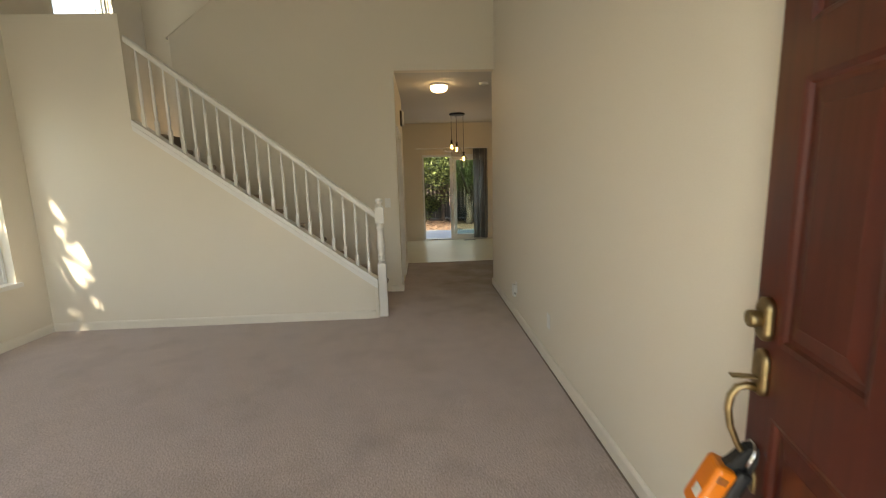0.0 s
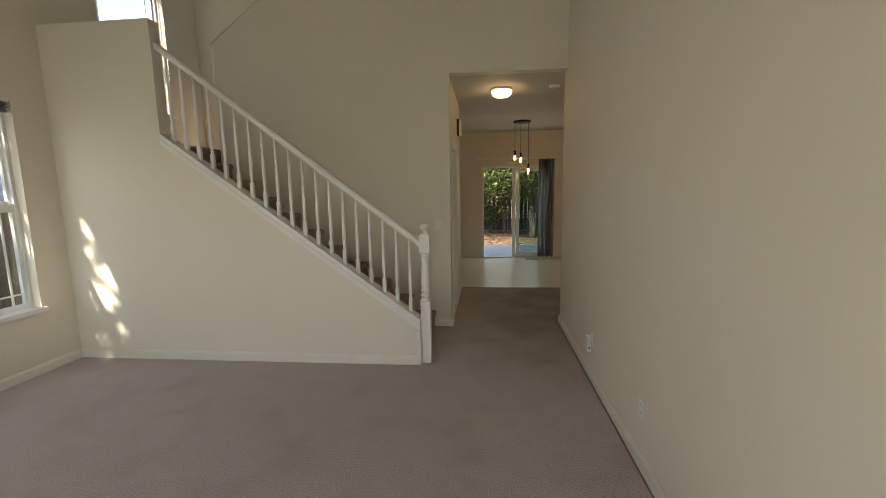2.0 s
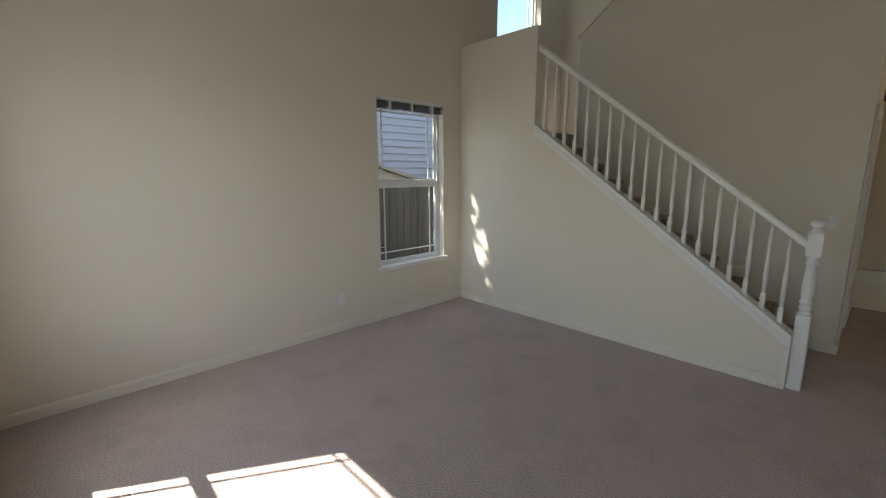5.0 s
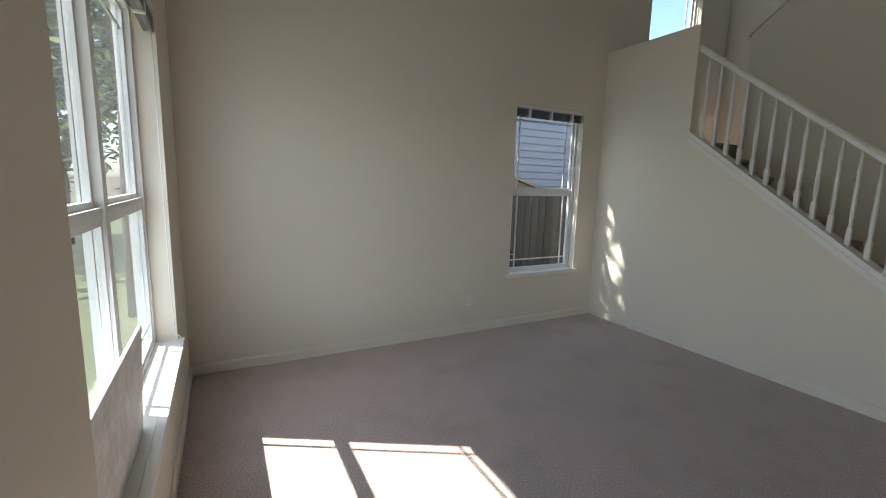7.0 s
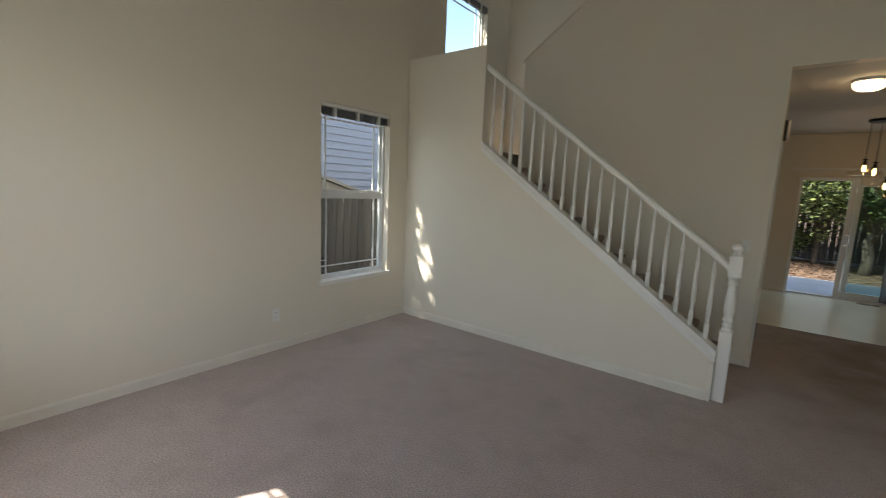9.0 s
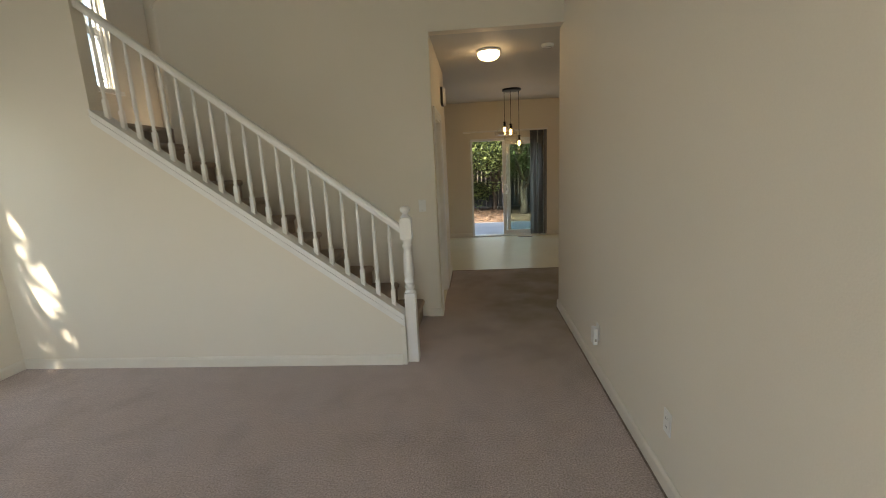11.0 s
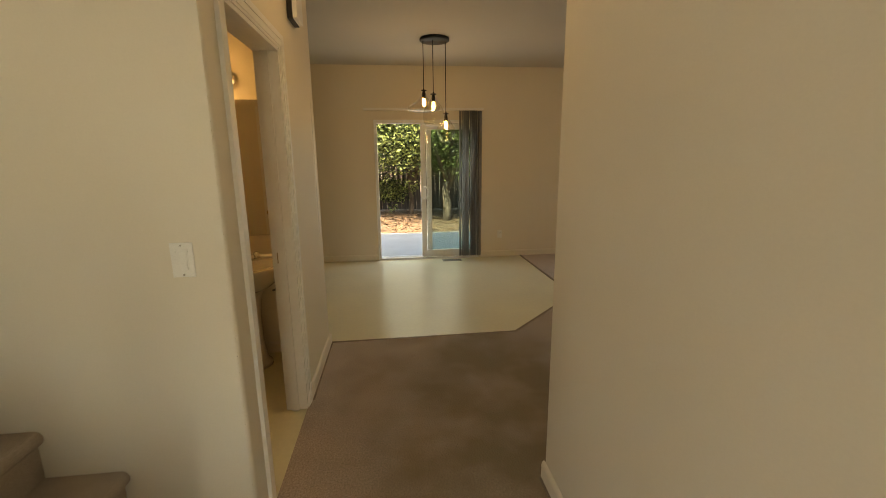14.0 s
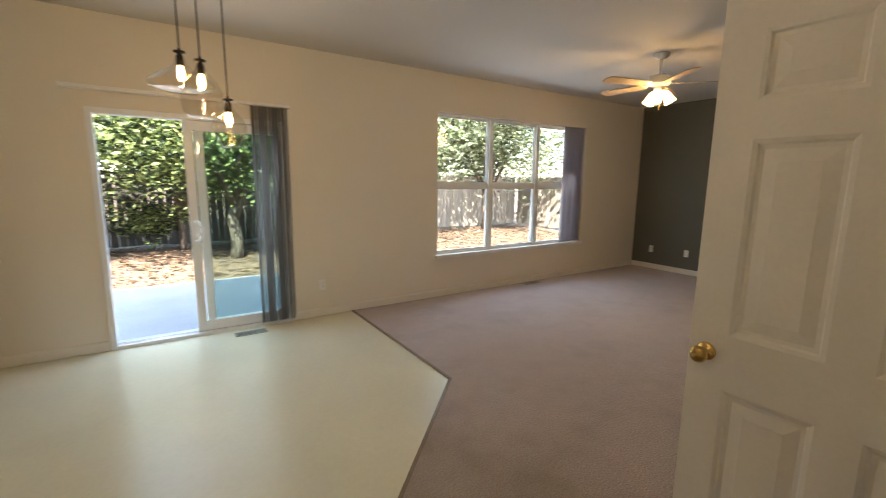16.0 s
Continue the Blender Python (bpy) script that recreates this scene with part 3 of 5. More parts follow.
# ---- windows and doors ----
def window(name, axis, plane, u0, u1, z0, z1, inward, label, lites=1, rail_at=None, grid=True, splits=None, sash_w=0.038, sill=0.09, glass=GLASS):
    """A vinyl window set into a wall opening: frame, meeting rail, panes and perimeter muntins."""
    win = tagged(new(name), label, "window", kind="structure")
    def put(nm, parts, mat, lab=""):
        bm = bmesh.new()
        for (ua, ub, da, db, za, zb) in parts:
            da, db = sorted((plane + inward * da, plane + inward * db))
            if axis == "x":
                box(bm, da, db, ua, ub, za, zb)
            else:
                box(bm, ua, ub, da, db, za, zb)
        return part(nm, bm, mat, win, lab)
    f, e = 0.026, 0.003
    put("window_frame", [(u0 + e, u0 + f, -0.035, 0.035, z0 + e, z1 - e), (u1 - f, u1 - e, -0.035, 0.035, z0 + e, z1 - e), (u0 + f, u1 - f, -0.035, 0.035, z1 - f, z1 - e), (u0 + f, u1 - f, -0.035, 0.035, z0 + e, z0 + f)], VINYL)
    cuts = [u0 + f, *(splits or [u0 + (u1 - u0) * k / lites for k in range(1, lites)]), u1 - f]
    for c in cuts[1:-1]:
        put("mullion", [(c - 0.03, c + 0.03, -0.035, 0.038, z0 + f, z1 - f)], VINYL)
    for n, (a, b) in enumerate(zip(cuts, cuts[1:])):
        a, b = a + (0.03 if n else 0), b - (0.03 if n < len(cuts) - 2 else 0)
        mid = rail_at or (z0 + z1) / 2
        put("meeting_rail", [(a, b, -0.02, 0.03, mid - 0.022, mid + 0.022)], VINYL)
        for za, zb, d in ((z0 + f, mid - 0.022, 0.012), (mid + 0.022, z1 - f, -0.008)):
            s = sash_w
            put("sash", [(a, a + s, d - 0.014, d + 0.014, za, zb), (b - s, b, d - 0.014, d + 0.014, za, zb), (a + s, b - s, d - 0.014, d + 0.014, za, za + s), (a + s, b - s, d - 0.014, d + 0.014, zb - s, zb)], VINYL)
            p = put("pane", [(a + s - 0.004, b - s + 0.004, d - 0.003, d + 0.003, za + s - 0.004, zb - s + 0.004)], glass)
            p.visible_shadow = False
            if grid:
                g, w = 0.085, 0.007
                low = za < mid - 0.1 and zb < mid
                bars = [(a + s + g - w, a + s + g + w, d - 0.0055, d + 0.0055, za + s, zb - s), (b - s - g - w, b - s - g + w, d - 0.0055, d + 0.0055, za + s, zb - s)]
                zc = za + s + g if low else zb - s - g
                bars.append((a + s, b - s, d - 0.005, d + 0.005, zc - w, zc + w))
                put("muntin", bars, VINYL)
    if sill:
        put("window_sill", [(u0 - 0.03, u1 + 0.03, sill + 0.001, sill + 0.035, z0 - 0.035, z0 + 0.006), (u0 + e, u1 - e, 0.037, sill, z0 - 0.001, z0 + 0.006)], TRIM)
    return win

window("window_1", "x", LEFT - 0.114, *WIN_L, 1, "single-hung white vinyl window with perimeter muntins", rail_at=1.462, sash_w=0.024, sill=0.114)
window("window_2", "x", LEFT - 0.114, *WIN_U, 1, "white vinyl landing window with perimeter muntins", rail_at=3.12, sash_w=0.024, sill=0.114)
window("window_3", "y", FRONT - 0.145, *WIN_F, 1, "twin single-hung white vinyl front window", splits=[-3.08], rail_at=1.385, sash_w=0.022, sill=0.145, glass=DUSTY)
window("window_4", "y", FAR + 0.09, *WIN_B, -1, "wide three-part white vinyl window to the yard", grid=False, splits=[3.29, 4.16], rail_at=1.413, sash_w=0.022)

def slat_blind(name, m, width, label, slats=7):
    """A raised horizontal blind: head rail and the stack of slats under it, along local x."""
    t = thing(name, m, label, "blind")
    part("head_rail", bbox(-width / 2, width / 2, -0.02, 0.02, -0.035, 0.0, 0.003, 1), TRIM, t)
    for i in range(slats):
        z = -0.046 - i * 0.0115
        part("slat", prism(bmesh.new(), [(-0.024, z - 0.002), (0, z + 0.002), (0.024, z - 0.002), (0.024, z + 0.0005), (0, z + 0.0045), (-0.024, z + 0.0005)], "x", -width / 2 + 0.006, width / 2 - 0.006), BLIND, t)
    for u in (-0.32, 0.0, 0.32):
        part("ladder_tape", bbox(u * width - 0.012, u * width + 0.012, -0.027, 0.027, -0.125, -0.03), PLASTIC, t)
    return t

slat_blind("window_blind", pose(LEFT - 0.022, (WIN_L[0] + WIN_L[1]) / 2, WIN_L[3] - 0.002, 0, 0, 90), WIN_L[1] - WIN_L[0] - 0.01, "raised dark-grey slat blind at the top of the window")
slat_blind("window_blind", pose(LEFT - 0.022, (WIN_U[0] + WIN_U[1]) / 2, WIN_U[3] - 0.002, 0, 0, 90), WIN_U[1] - WIN_U[0] - 0.01, "raised dark-grey slat blind above the landing window")
slat_blind("window_blind", pose((WIN_F[0] + WIN_F[1]) / 2, FRONT - 0.03, WIN_F[3] - 0.002), WIN_F[1] - WIN_F[0] - 0.01, "raised dark-grey slat blind above the front window")
cord = thing("blind_cord", (WIN_F[0] + 0.05, FRONT - 0.015, 2.3), "thin white pull cord hanging beside the front window", "cord")
part("cord", tube(bmesh.new(), [(0, 0, 0), (0.004, 0, -0.8), (-0.003, 0.002, -1.5), (0.01, 0.01, -1.69), (0.05, 0.04, -1.7)], 0.003, 6), PLASTIC, cord)

# white scuffed board leaning in the front window
board = thing("leaning_board", pose(-2.62, FRONT - 0.045, 0.552, -3, 0, 0), "scuffed white board leaning against the lower window sash", "board")
part("sheet", bbox(-0.36, 0.36, -0.006, 0.006, 0.0, 0.42, 0.002, 1), material("scuffed_white_board", (0.80, 0.79, 0.76), 0.5, 0, 0.18, 9, 0.05, 40, 0.1), board)

def panel_door(name, at, width, height, mat, label, rows, thick=0.04, stile=0.115, kind=""):
    """A panelled door leaf, hinged at its own origin, along local x; rows: panel (z0, z1)."""
    door = thing(name, at, label, "door", kind=kind)
    mid = width / 2
    cols = ((stile, mid - 0.05), (mid + 0.05, width - stile))
    holes = [(a, b, z0, z1) for a, b in cols for z0, z1 in rows]
    part("leaf", pierced("y", -thick / 2, thick / 2, 0, width, 0, height, holes), mat, door)
    for a, b, z0, z1 in holes:
        bm = bmesh.new()
        for sgn in (-1, 1):
            o = thick / 2
            rings = []
            for inset, depth in ((0.0, o), (0.012, o - 0.004), (0.018, o - 0.011), (0.030, o - 0.012), (0.065, o - 0.004), (0.067, o - 0.003)):
                rings.append([bm.verts.new((x, sgn * depth, z)) for x, z in ((a + inset, z0 + inset), (b - inset, z0 + inset), (b - inset, z1 - inset), (a + inset, z1 - inset))])
            for p, q in zip(rings, rings[1:]):
                for i in range(4):
                    bm.faces.new((p[i], p[(i + 1) % 4], q[(i + 1) % 4], q[i]))
            bm.faces.new(rings[-1])
        bmesh.ops.recalc_face_normals(bm, faces=list(bm.faces))
        part("panel", bm, mat, door)
    return door

ROWS6 = ((0.22, 0.80), (0.985, 1.60), (1.71, 1.91))
front_door = panel_door("front_door", pose(-0.288, FRONT + 0.022, 0.012, 0, 0, 73.9), 0.914, 2.03, REDDOOR, "open red-brown stained six-panel entry door", ROWS6, 0.044)
# handle set on the outer face (local +y looks into the room when open)
def rot_out():
    return Matrix.Rotation(radians(-90), 4, "X")
def rounded_plate(cx, cz, w, h, r, d):
    """A raised oval-ended plate on the outer face, with a softened rim."""
    pts = []
    for sx, sz, a0 in ((1, 1, 0), (-1, 1, 90), (-1, -1, 180), (1, -1, 270)):
        pts += [(cx + sx * (w - r) + r * math.cos(radians(a0 + k * 18)), cz + sz * (h - r) + r * math.sin(radians(a0 + k * 18))) for k in range(6)]
    bm = bmesh.new()
    rings = []
    for inset, y in ((0.0, 0.0215), (0.0, 0.022 + d * 0.6), (0.12, 0.022 + d * 0.9), (0.3, 0.022 + d)):
        rings.append([bm.verts.new((cx + (x - cx) * (1 - inset), y, cz + (z - cz) * (1 - inset))) for x, z in pts])
    for p, q in zip(rings, rings[1:]):
        for i in range(len(pts)):
            bm.faces.new((p[i], p[(i + 1) % len(pts)], q[(i + 1) % len(pts)], q[i])).smooth = True
    bm.faces.new(rings[0][::-1]); bm.faces.new(rings[-1])
    bmesh.ops.recalc_face_normals(bm, faces=list(bm.faces))
    return bm
dead = part("deadbolt", rounded_plate(0.85, 1.036, 0.031, 0.056, 0.028, 0.022), OLDBRASS, front_door, "worn brass deadbolt with oval plate")
part("keyway", lathe(bmesh.new(), [(0.022, 0.0), (0.022, 0.026), (0.019, 0.030), (0.009, 0.030), (0.008, 0.028), (0.0005, 0.028)], (0.85, 0.04, 1.036), 20, rot_out()), OLDBRASS, dead)
handle = part("handle_plate", rounded_plate(0.85, 0.895, 0.031, 0.062, 0.030, 0.018), OLDBRASS, front_door, "worn brass handle plate")
part("grip", tube(bmesh.new(), [(0.85, 0.036, 0.852), (0.85, 0.058, 0.857), (0.85, 0.078, 0.85), (0.85, 0.092, 0.826), (0.85, 0.096, 0.79), (0.85, 0.088, 0.74), (0.85, 0.068, 0.69), (0.85, 0.048, 0.655), (0.85, 0.030, 0.628), (0.85, 0.022, 0.60)], 0.011, 10, 0.007), OLDBRASS, handle)
part("grip_foot", rounded_plate(0.85, 0.585, 0.014, 0.032, 0.013, 0.008), OLDBRASS, handle)
part("thumb_latch", bevelled(bbox(0.838, 0.862, 0.035, 0.098, 0.879, 0.885), 0.002, 1), OLDBRASS, handle)
part("peephole", lathe(bmesh.new(), [(0.011, 0), (0.011, 0.004), (0.007, 0.006), (0.0005, 0.006)], (0.457, 0.022, 1.50), 16, rot_out()), CHROME, front_door)
part("edge_latch", bbox(0.9135, 0.9165, -0.012, 0.012, 0.84, 0.92), OLDBRASS, front_door)

# key lockbox hanging from the grip: an orange case over a black back shell
lock = thing("key_lockbox", front_door.matrix_world @ pose(0.852, 0.048, 0.668, 24, 0, 0), "orange key lockbox with black shackle on the door handle", "lockbox")
part("body", bbox(-0.040, 0.040, 0.0, 0.052, -0.205, -0.052, 0.013, 3), ORANGE, lock)
part("back_shell", bbox(-0.041, 0.041, -0.030, 0.004, -0.20, -0.040, 0.010, 2), DARK, lock, "black rubber back shell")
part("shackle_cover", prism(bmesh.new(), [(-0.034, -0.06), (0.030, -0.056), (0.020, -0.034), (0.006, 0.018), (-0.012, 0.030), (-0.030, 0.020)], "x", -0.017, 0.017), DARK, lock, "black rubber shackle cover")
part("shackle", tube(bmesh.new(), [(-0.024, -0.010, -0.045), (-0.024, -0.008, 0.012), (-0.012, -0.006, 0.032), (0.012, -0.006, 0.032), (0.024, -0.008, 0.012), (0.024, -0.010, -0.045)], 0.005, 8), CHROME, lock)
part("label_plate", bbox(-0.030, 0.004, 0.0525, 0.0535, -0.165, -0.135), PLASTIC, lock)
for i in range(3):
    part("label_bar", bbox(-0.0412, -0.0398, 0.018 + 0.009 * i, 0.022 + 0.009 * i, -0.095, -0.075), DARK, lock)
    part("label_bar", bbox(-0.0412, -0.0398, 0.012, 0.040 - 0.006 * i, -0.150 - 0.012 * i, -0.143 - 0.012 * i), PLASTIC, lock)
lock.scale = (1.02, 1.02, 1.02)

# front door frame
def casing(name, axis, plane, u0, u1, z1, side, label, w=0.062, d=0.016, depth=None, mat=TRIM):
    """Door trim round an opening on one wall face, with the jamb lining behind it."""
    bm = bmesh.new()
    def b3(ua, ub, da, db, za, zb):
        da, db = sorted((plane + side * da, plane + side * db))
        box(bm, *((da, db, ua, ub) if axis == "x" else (ua, ub, da, db)), za, zb)
    for k, (o, i, t) in enumerate(((0.0, 0.4, d), (0.4, 0.8, d * 0.75), (0.8, 1.0, d * 0.5))):
        b3(u0 - w * (1 - o), u0 - w * (1 - i), 0.0, t, 0.0, z1 + w * (1 - o))
        b3(u1 + w * (1 - i), u1 + w * (1 - o), 0.0, t, 0.0, z1 + w * (1 - o))
        b3(u0 - w * (1 - i), u1 + w * (1 - i), 0.0, t, z1 + w * (1 - i), z1 + w * (1 - o))
    if depth:
        b3(u0, u0 + 0.018, -depth, 0.003, 0.0, z1)
        b3(u1 - 0.018, u1, -depth, 0.003, 0.0, z1)
        b3(u0 + 0.018, u1 - 0.018, -depth, 0.003, z1 - 0.018, z1)
        m = -depth * 0.55
        b3(u0 + 0.018, u0 + 0.03, m - 0.02, m + 0.02, 0.0, z1 - 0.018)
        b3(u1 - 0.03, u1 - 0.018, m - 0.02, m + 0.02, 0.0, z1 - 0.018)
    return structure(name, bm, mat, label, "door trim")

casing("trim_front_door", "y", FRONT, DOOR_F[0], DOOR_F[1] + 0.001, 2.07, 1, "white casing round the entry doorway", depth=0.185)
casing("trim_powder_door", "x", HALL, DOOR_B[0], DOOR_B[1], 2.04, 1, "white casing and jamb of the powder room doorway", w=0.072, depth=0.12)
casing("trim_closet_door", "y", END, DOOR_C[0], DOOR_C[1], 2.04, 1, "white casing round the closet doorway", depth=0.12)
strike = thing("strike_plate", (HALL - 0.075, 2.026, 0.945), "brass strike plate on the powder room door jamb", "strike plate")
part("plate", bbox(-0.018, 0.018, -0.003, 0.0, -0.03, 0.03), OLDBRASS, strike)
part("recess", bbox(-0.008, 0.008, -0.0045, -0.001, -0.014, 0.014), DARK, strike)

closet_door = panel_door("closet_door", pose(1.052, END + 0.03, 0.012, 0, 0, 89.7), 0.81, 2.02, TRIM, "open white six-panel closet door with brass knob", ROWS6, 0.036)
def knob(parent, x, z, side, mat):
    m = Matrix.Rotation(radians(-90 if side > 0 else 90), 4, "X")
    part("knob", lathe(bmesh.new(), [(0.031, 0.0), (0.031, 0.004), (0.026, 0.008), (0.013, 0.011), (0.011, 0.028), (0.018, 0.034), (0.026, 0.042), (0.028, 0.052), (0.025, 0.06), (0.017, 0.065), (0.0005, 0.066)], (x, side * 0.0181, z), 22, m), mat, parent, "round polished brass knob")
knob(closet_door, 0.755, 0.915, 1, BRASS)
knob(closet_door, 0.755, 0.915, -1, BRASS)
part("edge_latch", bbox(0.8095, 0.8125, -0.011, 0.011, 0.89, 0.94), BRASS, closet_door)
for z in (0.2, 1.0, 1.82):
    part("hinge", lathe(bmesh.new(), [(0.007, 0), (0.007, 0.09)], (0.0, 0.0225, z), 10), BRASS, closet_door)
powder_door = panel_door("powder_room_door", pose(HALL - 0.125, 1.345, 0.012, 0, 0, 180), 0.69, 2.01, TRIM, "white six-panel powder room door standing open", ROWS6, 0.036, 0.1)
knob(powder_door, 0.63, 0.925, -1, BRASS)

# patio slider
slider = tagged(new("door_1"), "white vinyl sliding patio door, half open", "sliding door", kind="structure")
bm = bmesh.new()
x0, x1, zt = SLIDE[0] + 0.003, SLIDE[1] - 0.003, SLIDE[3] - 0.003
for b in ((x0, x0 + 0.04, FAR - 0.012, FAR + 0.12, 0.0, zt), (x1 - 0.04, x1, FAR - 0.012, FAR + 0.12, 0.0, zt), (x0 + 0.04, x1 - 0.04, FAR - 0.012, FAR + 0.12, zt - 0.045, zt), (x0, x1, FAR - 0.02, FAR + 0.15, -0.018, 0.022)):
    box(bm, *b)
part("door_frame", bm, VINYL, slider)
part("track", bbox(x0 + 0.04, x1 - 0.04, FAR + 0.03, FAR + 0.036, 0.022, 0.034), CHROME, slider)
def slide_panel(a, b, y, glass, name):
    p = part(name, pierced("y", y - 0.018, y + 0.018, a, b, 0.03, zt - 0.05, [(a + 0.072, b - 0.05, 0.12, zt - 0.13)]), VINYL, slider)
    g = part("pane", bbox(a + 0.07, b - 0.048, y - 0.004, y + 0.004, 0.118, zt - 0.128), glass, p)
    g.visible_shadow = False
    return p
slide_panel(-0.17, x1 - 0.04, FAR + 0.085, TINT, "fixed_panel")
sp = slide_panel(-0.255, x1 - 0.05, FAR + 0.04, GLASS, "sliding_panel")
part("pull_handle", tube(bmesh.new(), [(-0.218, FAR + 0.02, 1.08), (-0.19, FAR - 0.012, 1.075), (-0.165, FAR - 0.022, 1.03), (-0.158, FAR - 0.024, 0.99), (-0.165, FAR - 0.022, 0.95), (-0.19, FAR - 0.012, 0.905), (-0.218, FAR + 0.02, 0.90)], 0.011, 8), VINYL, sp)

def vane_blind(x0, x1, z_top, z_low, a, b, label, count, valance):
    t = thing("vertical_blind", ((x0 + x1) / 2, FAR - 0.045, z_top), label, "blind")
    cx = (x0 + x1) / 2
    if valance:
        part("head_rail", bevelled(bbox(x0 - cx, x1 - cx, -0.028, 0.042, -0.030, 0.0), 0.004, 1), TRIM, t)
    for i in range(count):
        x = a + (b - a) * (i + 0.5) / count - cx
        ang = radians(62 + 8 * math.sin(i * 1.7))
        bm = bmesh.new()
        pts = [(0.043 * s * math.cos(ang) - 0.006 * (1 - s * s) * math.sin(ang), 0.043 * s * math.sin(ang) + 0.006 * (1 - s * s) * math.cos(ang)) for s in (-1, -0.5, 0, 0.5, 1)]
        pts = pts + [(px + 0.0016, py + 0.0006) for px, py in reversed(pts)]
        prism(bm, [(x + px, py) for px, py in pts], "z", z_low - z_top, -0.032 if valance else -0.004)
        part("vane", bm, GREYV if valance else TAUPEV, t)
    return t
vane_blind(-1.05, 0.655, 2.178, 0.03, 0.30, 0.63, "grey vertical blind drawn aside at the patio door", 11, True)
vane_blind(2.44, 5.11, 2.29, 0.56, 4.66, 5.10, "translucent grey-brown vertical blind drawn aside at the wide window", 12, False)
bpy.data.objects["vertical_blind.001"].location.y = FAR + 0.018

# ---- lamps ----
WARM = (1.0, 0.66, 0.33)
def lamp_light(name, at, watts, radius=0.05, colour=WARM):
    data = bpy.data.lights.new(name, "POINT")
    data.energy, data.shadow_soft_size, data.color = watts, radius, colour
    ob = new(name, data)
    ob.location = at
    return ob

FROST = glowing("lit_frosted_glass", (1.0, 0.72, 0.40), 2.2, (0.85, 0.8, 0.7))
FILAMENT = glowing("glowing_filament_bulb", (1.0, 0.55, 0.18), 4.5)
SHADE = glowing("lit_glass_shade", (1.0, 0.62, 0.24), 1.7, (0.9, 0.85, 0.75))

hl = thing("ceiling_lamp", (-0.645, 1.89, CEILZ), "lit round frosted glass ceiling lamp on a white base", "ceiling lamp")
part("base", lathe(bmesh.new(), [(0.0005, -0.001), (0.125, -0.001), (0.13, -0.008), (0.128, -0.024), (0.12, -0.026)], (0, 0, 0), 32), TRIM, hl)
part("shade", lathe(bmesh.new(), [(0.118, -0.024), (0.122, -0.04), (0.118, -0.062), (0.1, -0.085), (0.07, -0.1), (0.035, -0.107), (0.0005, -0.108)], (0, 0, 0), 32), FROST, hl, "glowing frosted glass bowl")
lamp_light("hall_lamp_light", (-0.645, 1.89, CEILZ - 0.16), 0.3, 0.1)

det = thing("smoke_detector", (-0.025, 1.81, CEILZ), "round white plastic smoke detector on the ceiling", "smoke detector")
part("housing", lathe(bmesh.new(), [(0.0005, -0.001), (0.065, -0.001), (0.066, -0.018), (0.055, -0.034), (0.03, -0.038), (0.0005, -0.038)], (0, 0, 0), 24), PLASTIC, det)
part("grille_ring", lathe(bmesh.new(), [(0.04, -0.037), (0.043, -0.0405), (0.046, -0.037)], (0, 0, 0), 24), GRILLE, det)

ch = thing("pendant_cluster", (-0.172, 4.53, CEILZ), "black three-pendant lamp with clear glass shades", "pendant lamp")
part("canopy", lathe(bmesh.new(), [(0.0005, -0.001), (0.158, -0.001), (0.16, -0.006), (0.16, -0.026), (0.152, -0.032), (0.0005, -0.033)], (0, 0, 0), 36), BLACK, ch)
PENDANTS = ((-0.125, -0.005, 2.145, [(0.026, 0.03), (0.035, 0.0), (0.06, -0.03), (0.125, -0.065), (0.172, -0.100), (0.180, -0.120), (0.165, -0.142), (0.10, -0.158), (0.0005, -0.163)]),
            (-0.025, -0.06, 2.10, [(0.026, 0.03), (0.04, -0.005), (0.082, -0.05), (0.112, -0.11), (0.116, -0.17), (0.108, -0.23), (0.085, -0.262), (0.0005, -0.268)]),
            (0.122, 0.03, 1.905, [(0.026, 0.03), (0.036, 0.0), (0.072, -0.04), (0.102, -0.09), (0.104, -0.12), (0.08, -0.17), (0.058, -0.215), (0.05, -0.232), (0.0005, -0.236)]))
for dx, dy, z, prof in PENDANTS:
    zz = z - CEILZ
    part("cord", tube(bmesh.new(), [(dx, dy, -0.032), (dx, dy, zz + 0.085)], 0.0042, 8), BLACK, ch)
    so = part("socket", lathe(bmesh.new(), [(0.0005, 0.09), (0.008, 0.088), (0.008, 0.075), (0.032, 0.07), (0.032, 0.062), (0.012, 0.058), (0.019, 0.04), (0.021, -0.005), (0.018, -0.012)], (dx, dy, zz), 20), BLACK, ch, "black metal lamp socket")
    part("bulb", lathe(bmesh.new(), [(0.012, -0.012), (0.017, -0.03), (0.021, -0.055), (0.019, -0.08), (0.010, -0.097), (0.0005, -0.1)], (dx, dy, zz), 16), FILAMENT, so)
    g = part("shade", lathe(bmesh.new(), prof, (dx, dy, zz), 36), BULBGLASS, ch, "clear blown glass shade")
    g.visible_shadow = False
    lamp_light("pendant_light", (-0.172 + dx, 4.53 + dy, z - 0.13), 0.28, 0.02)

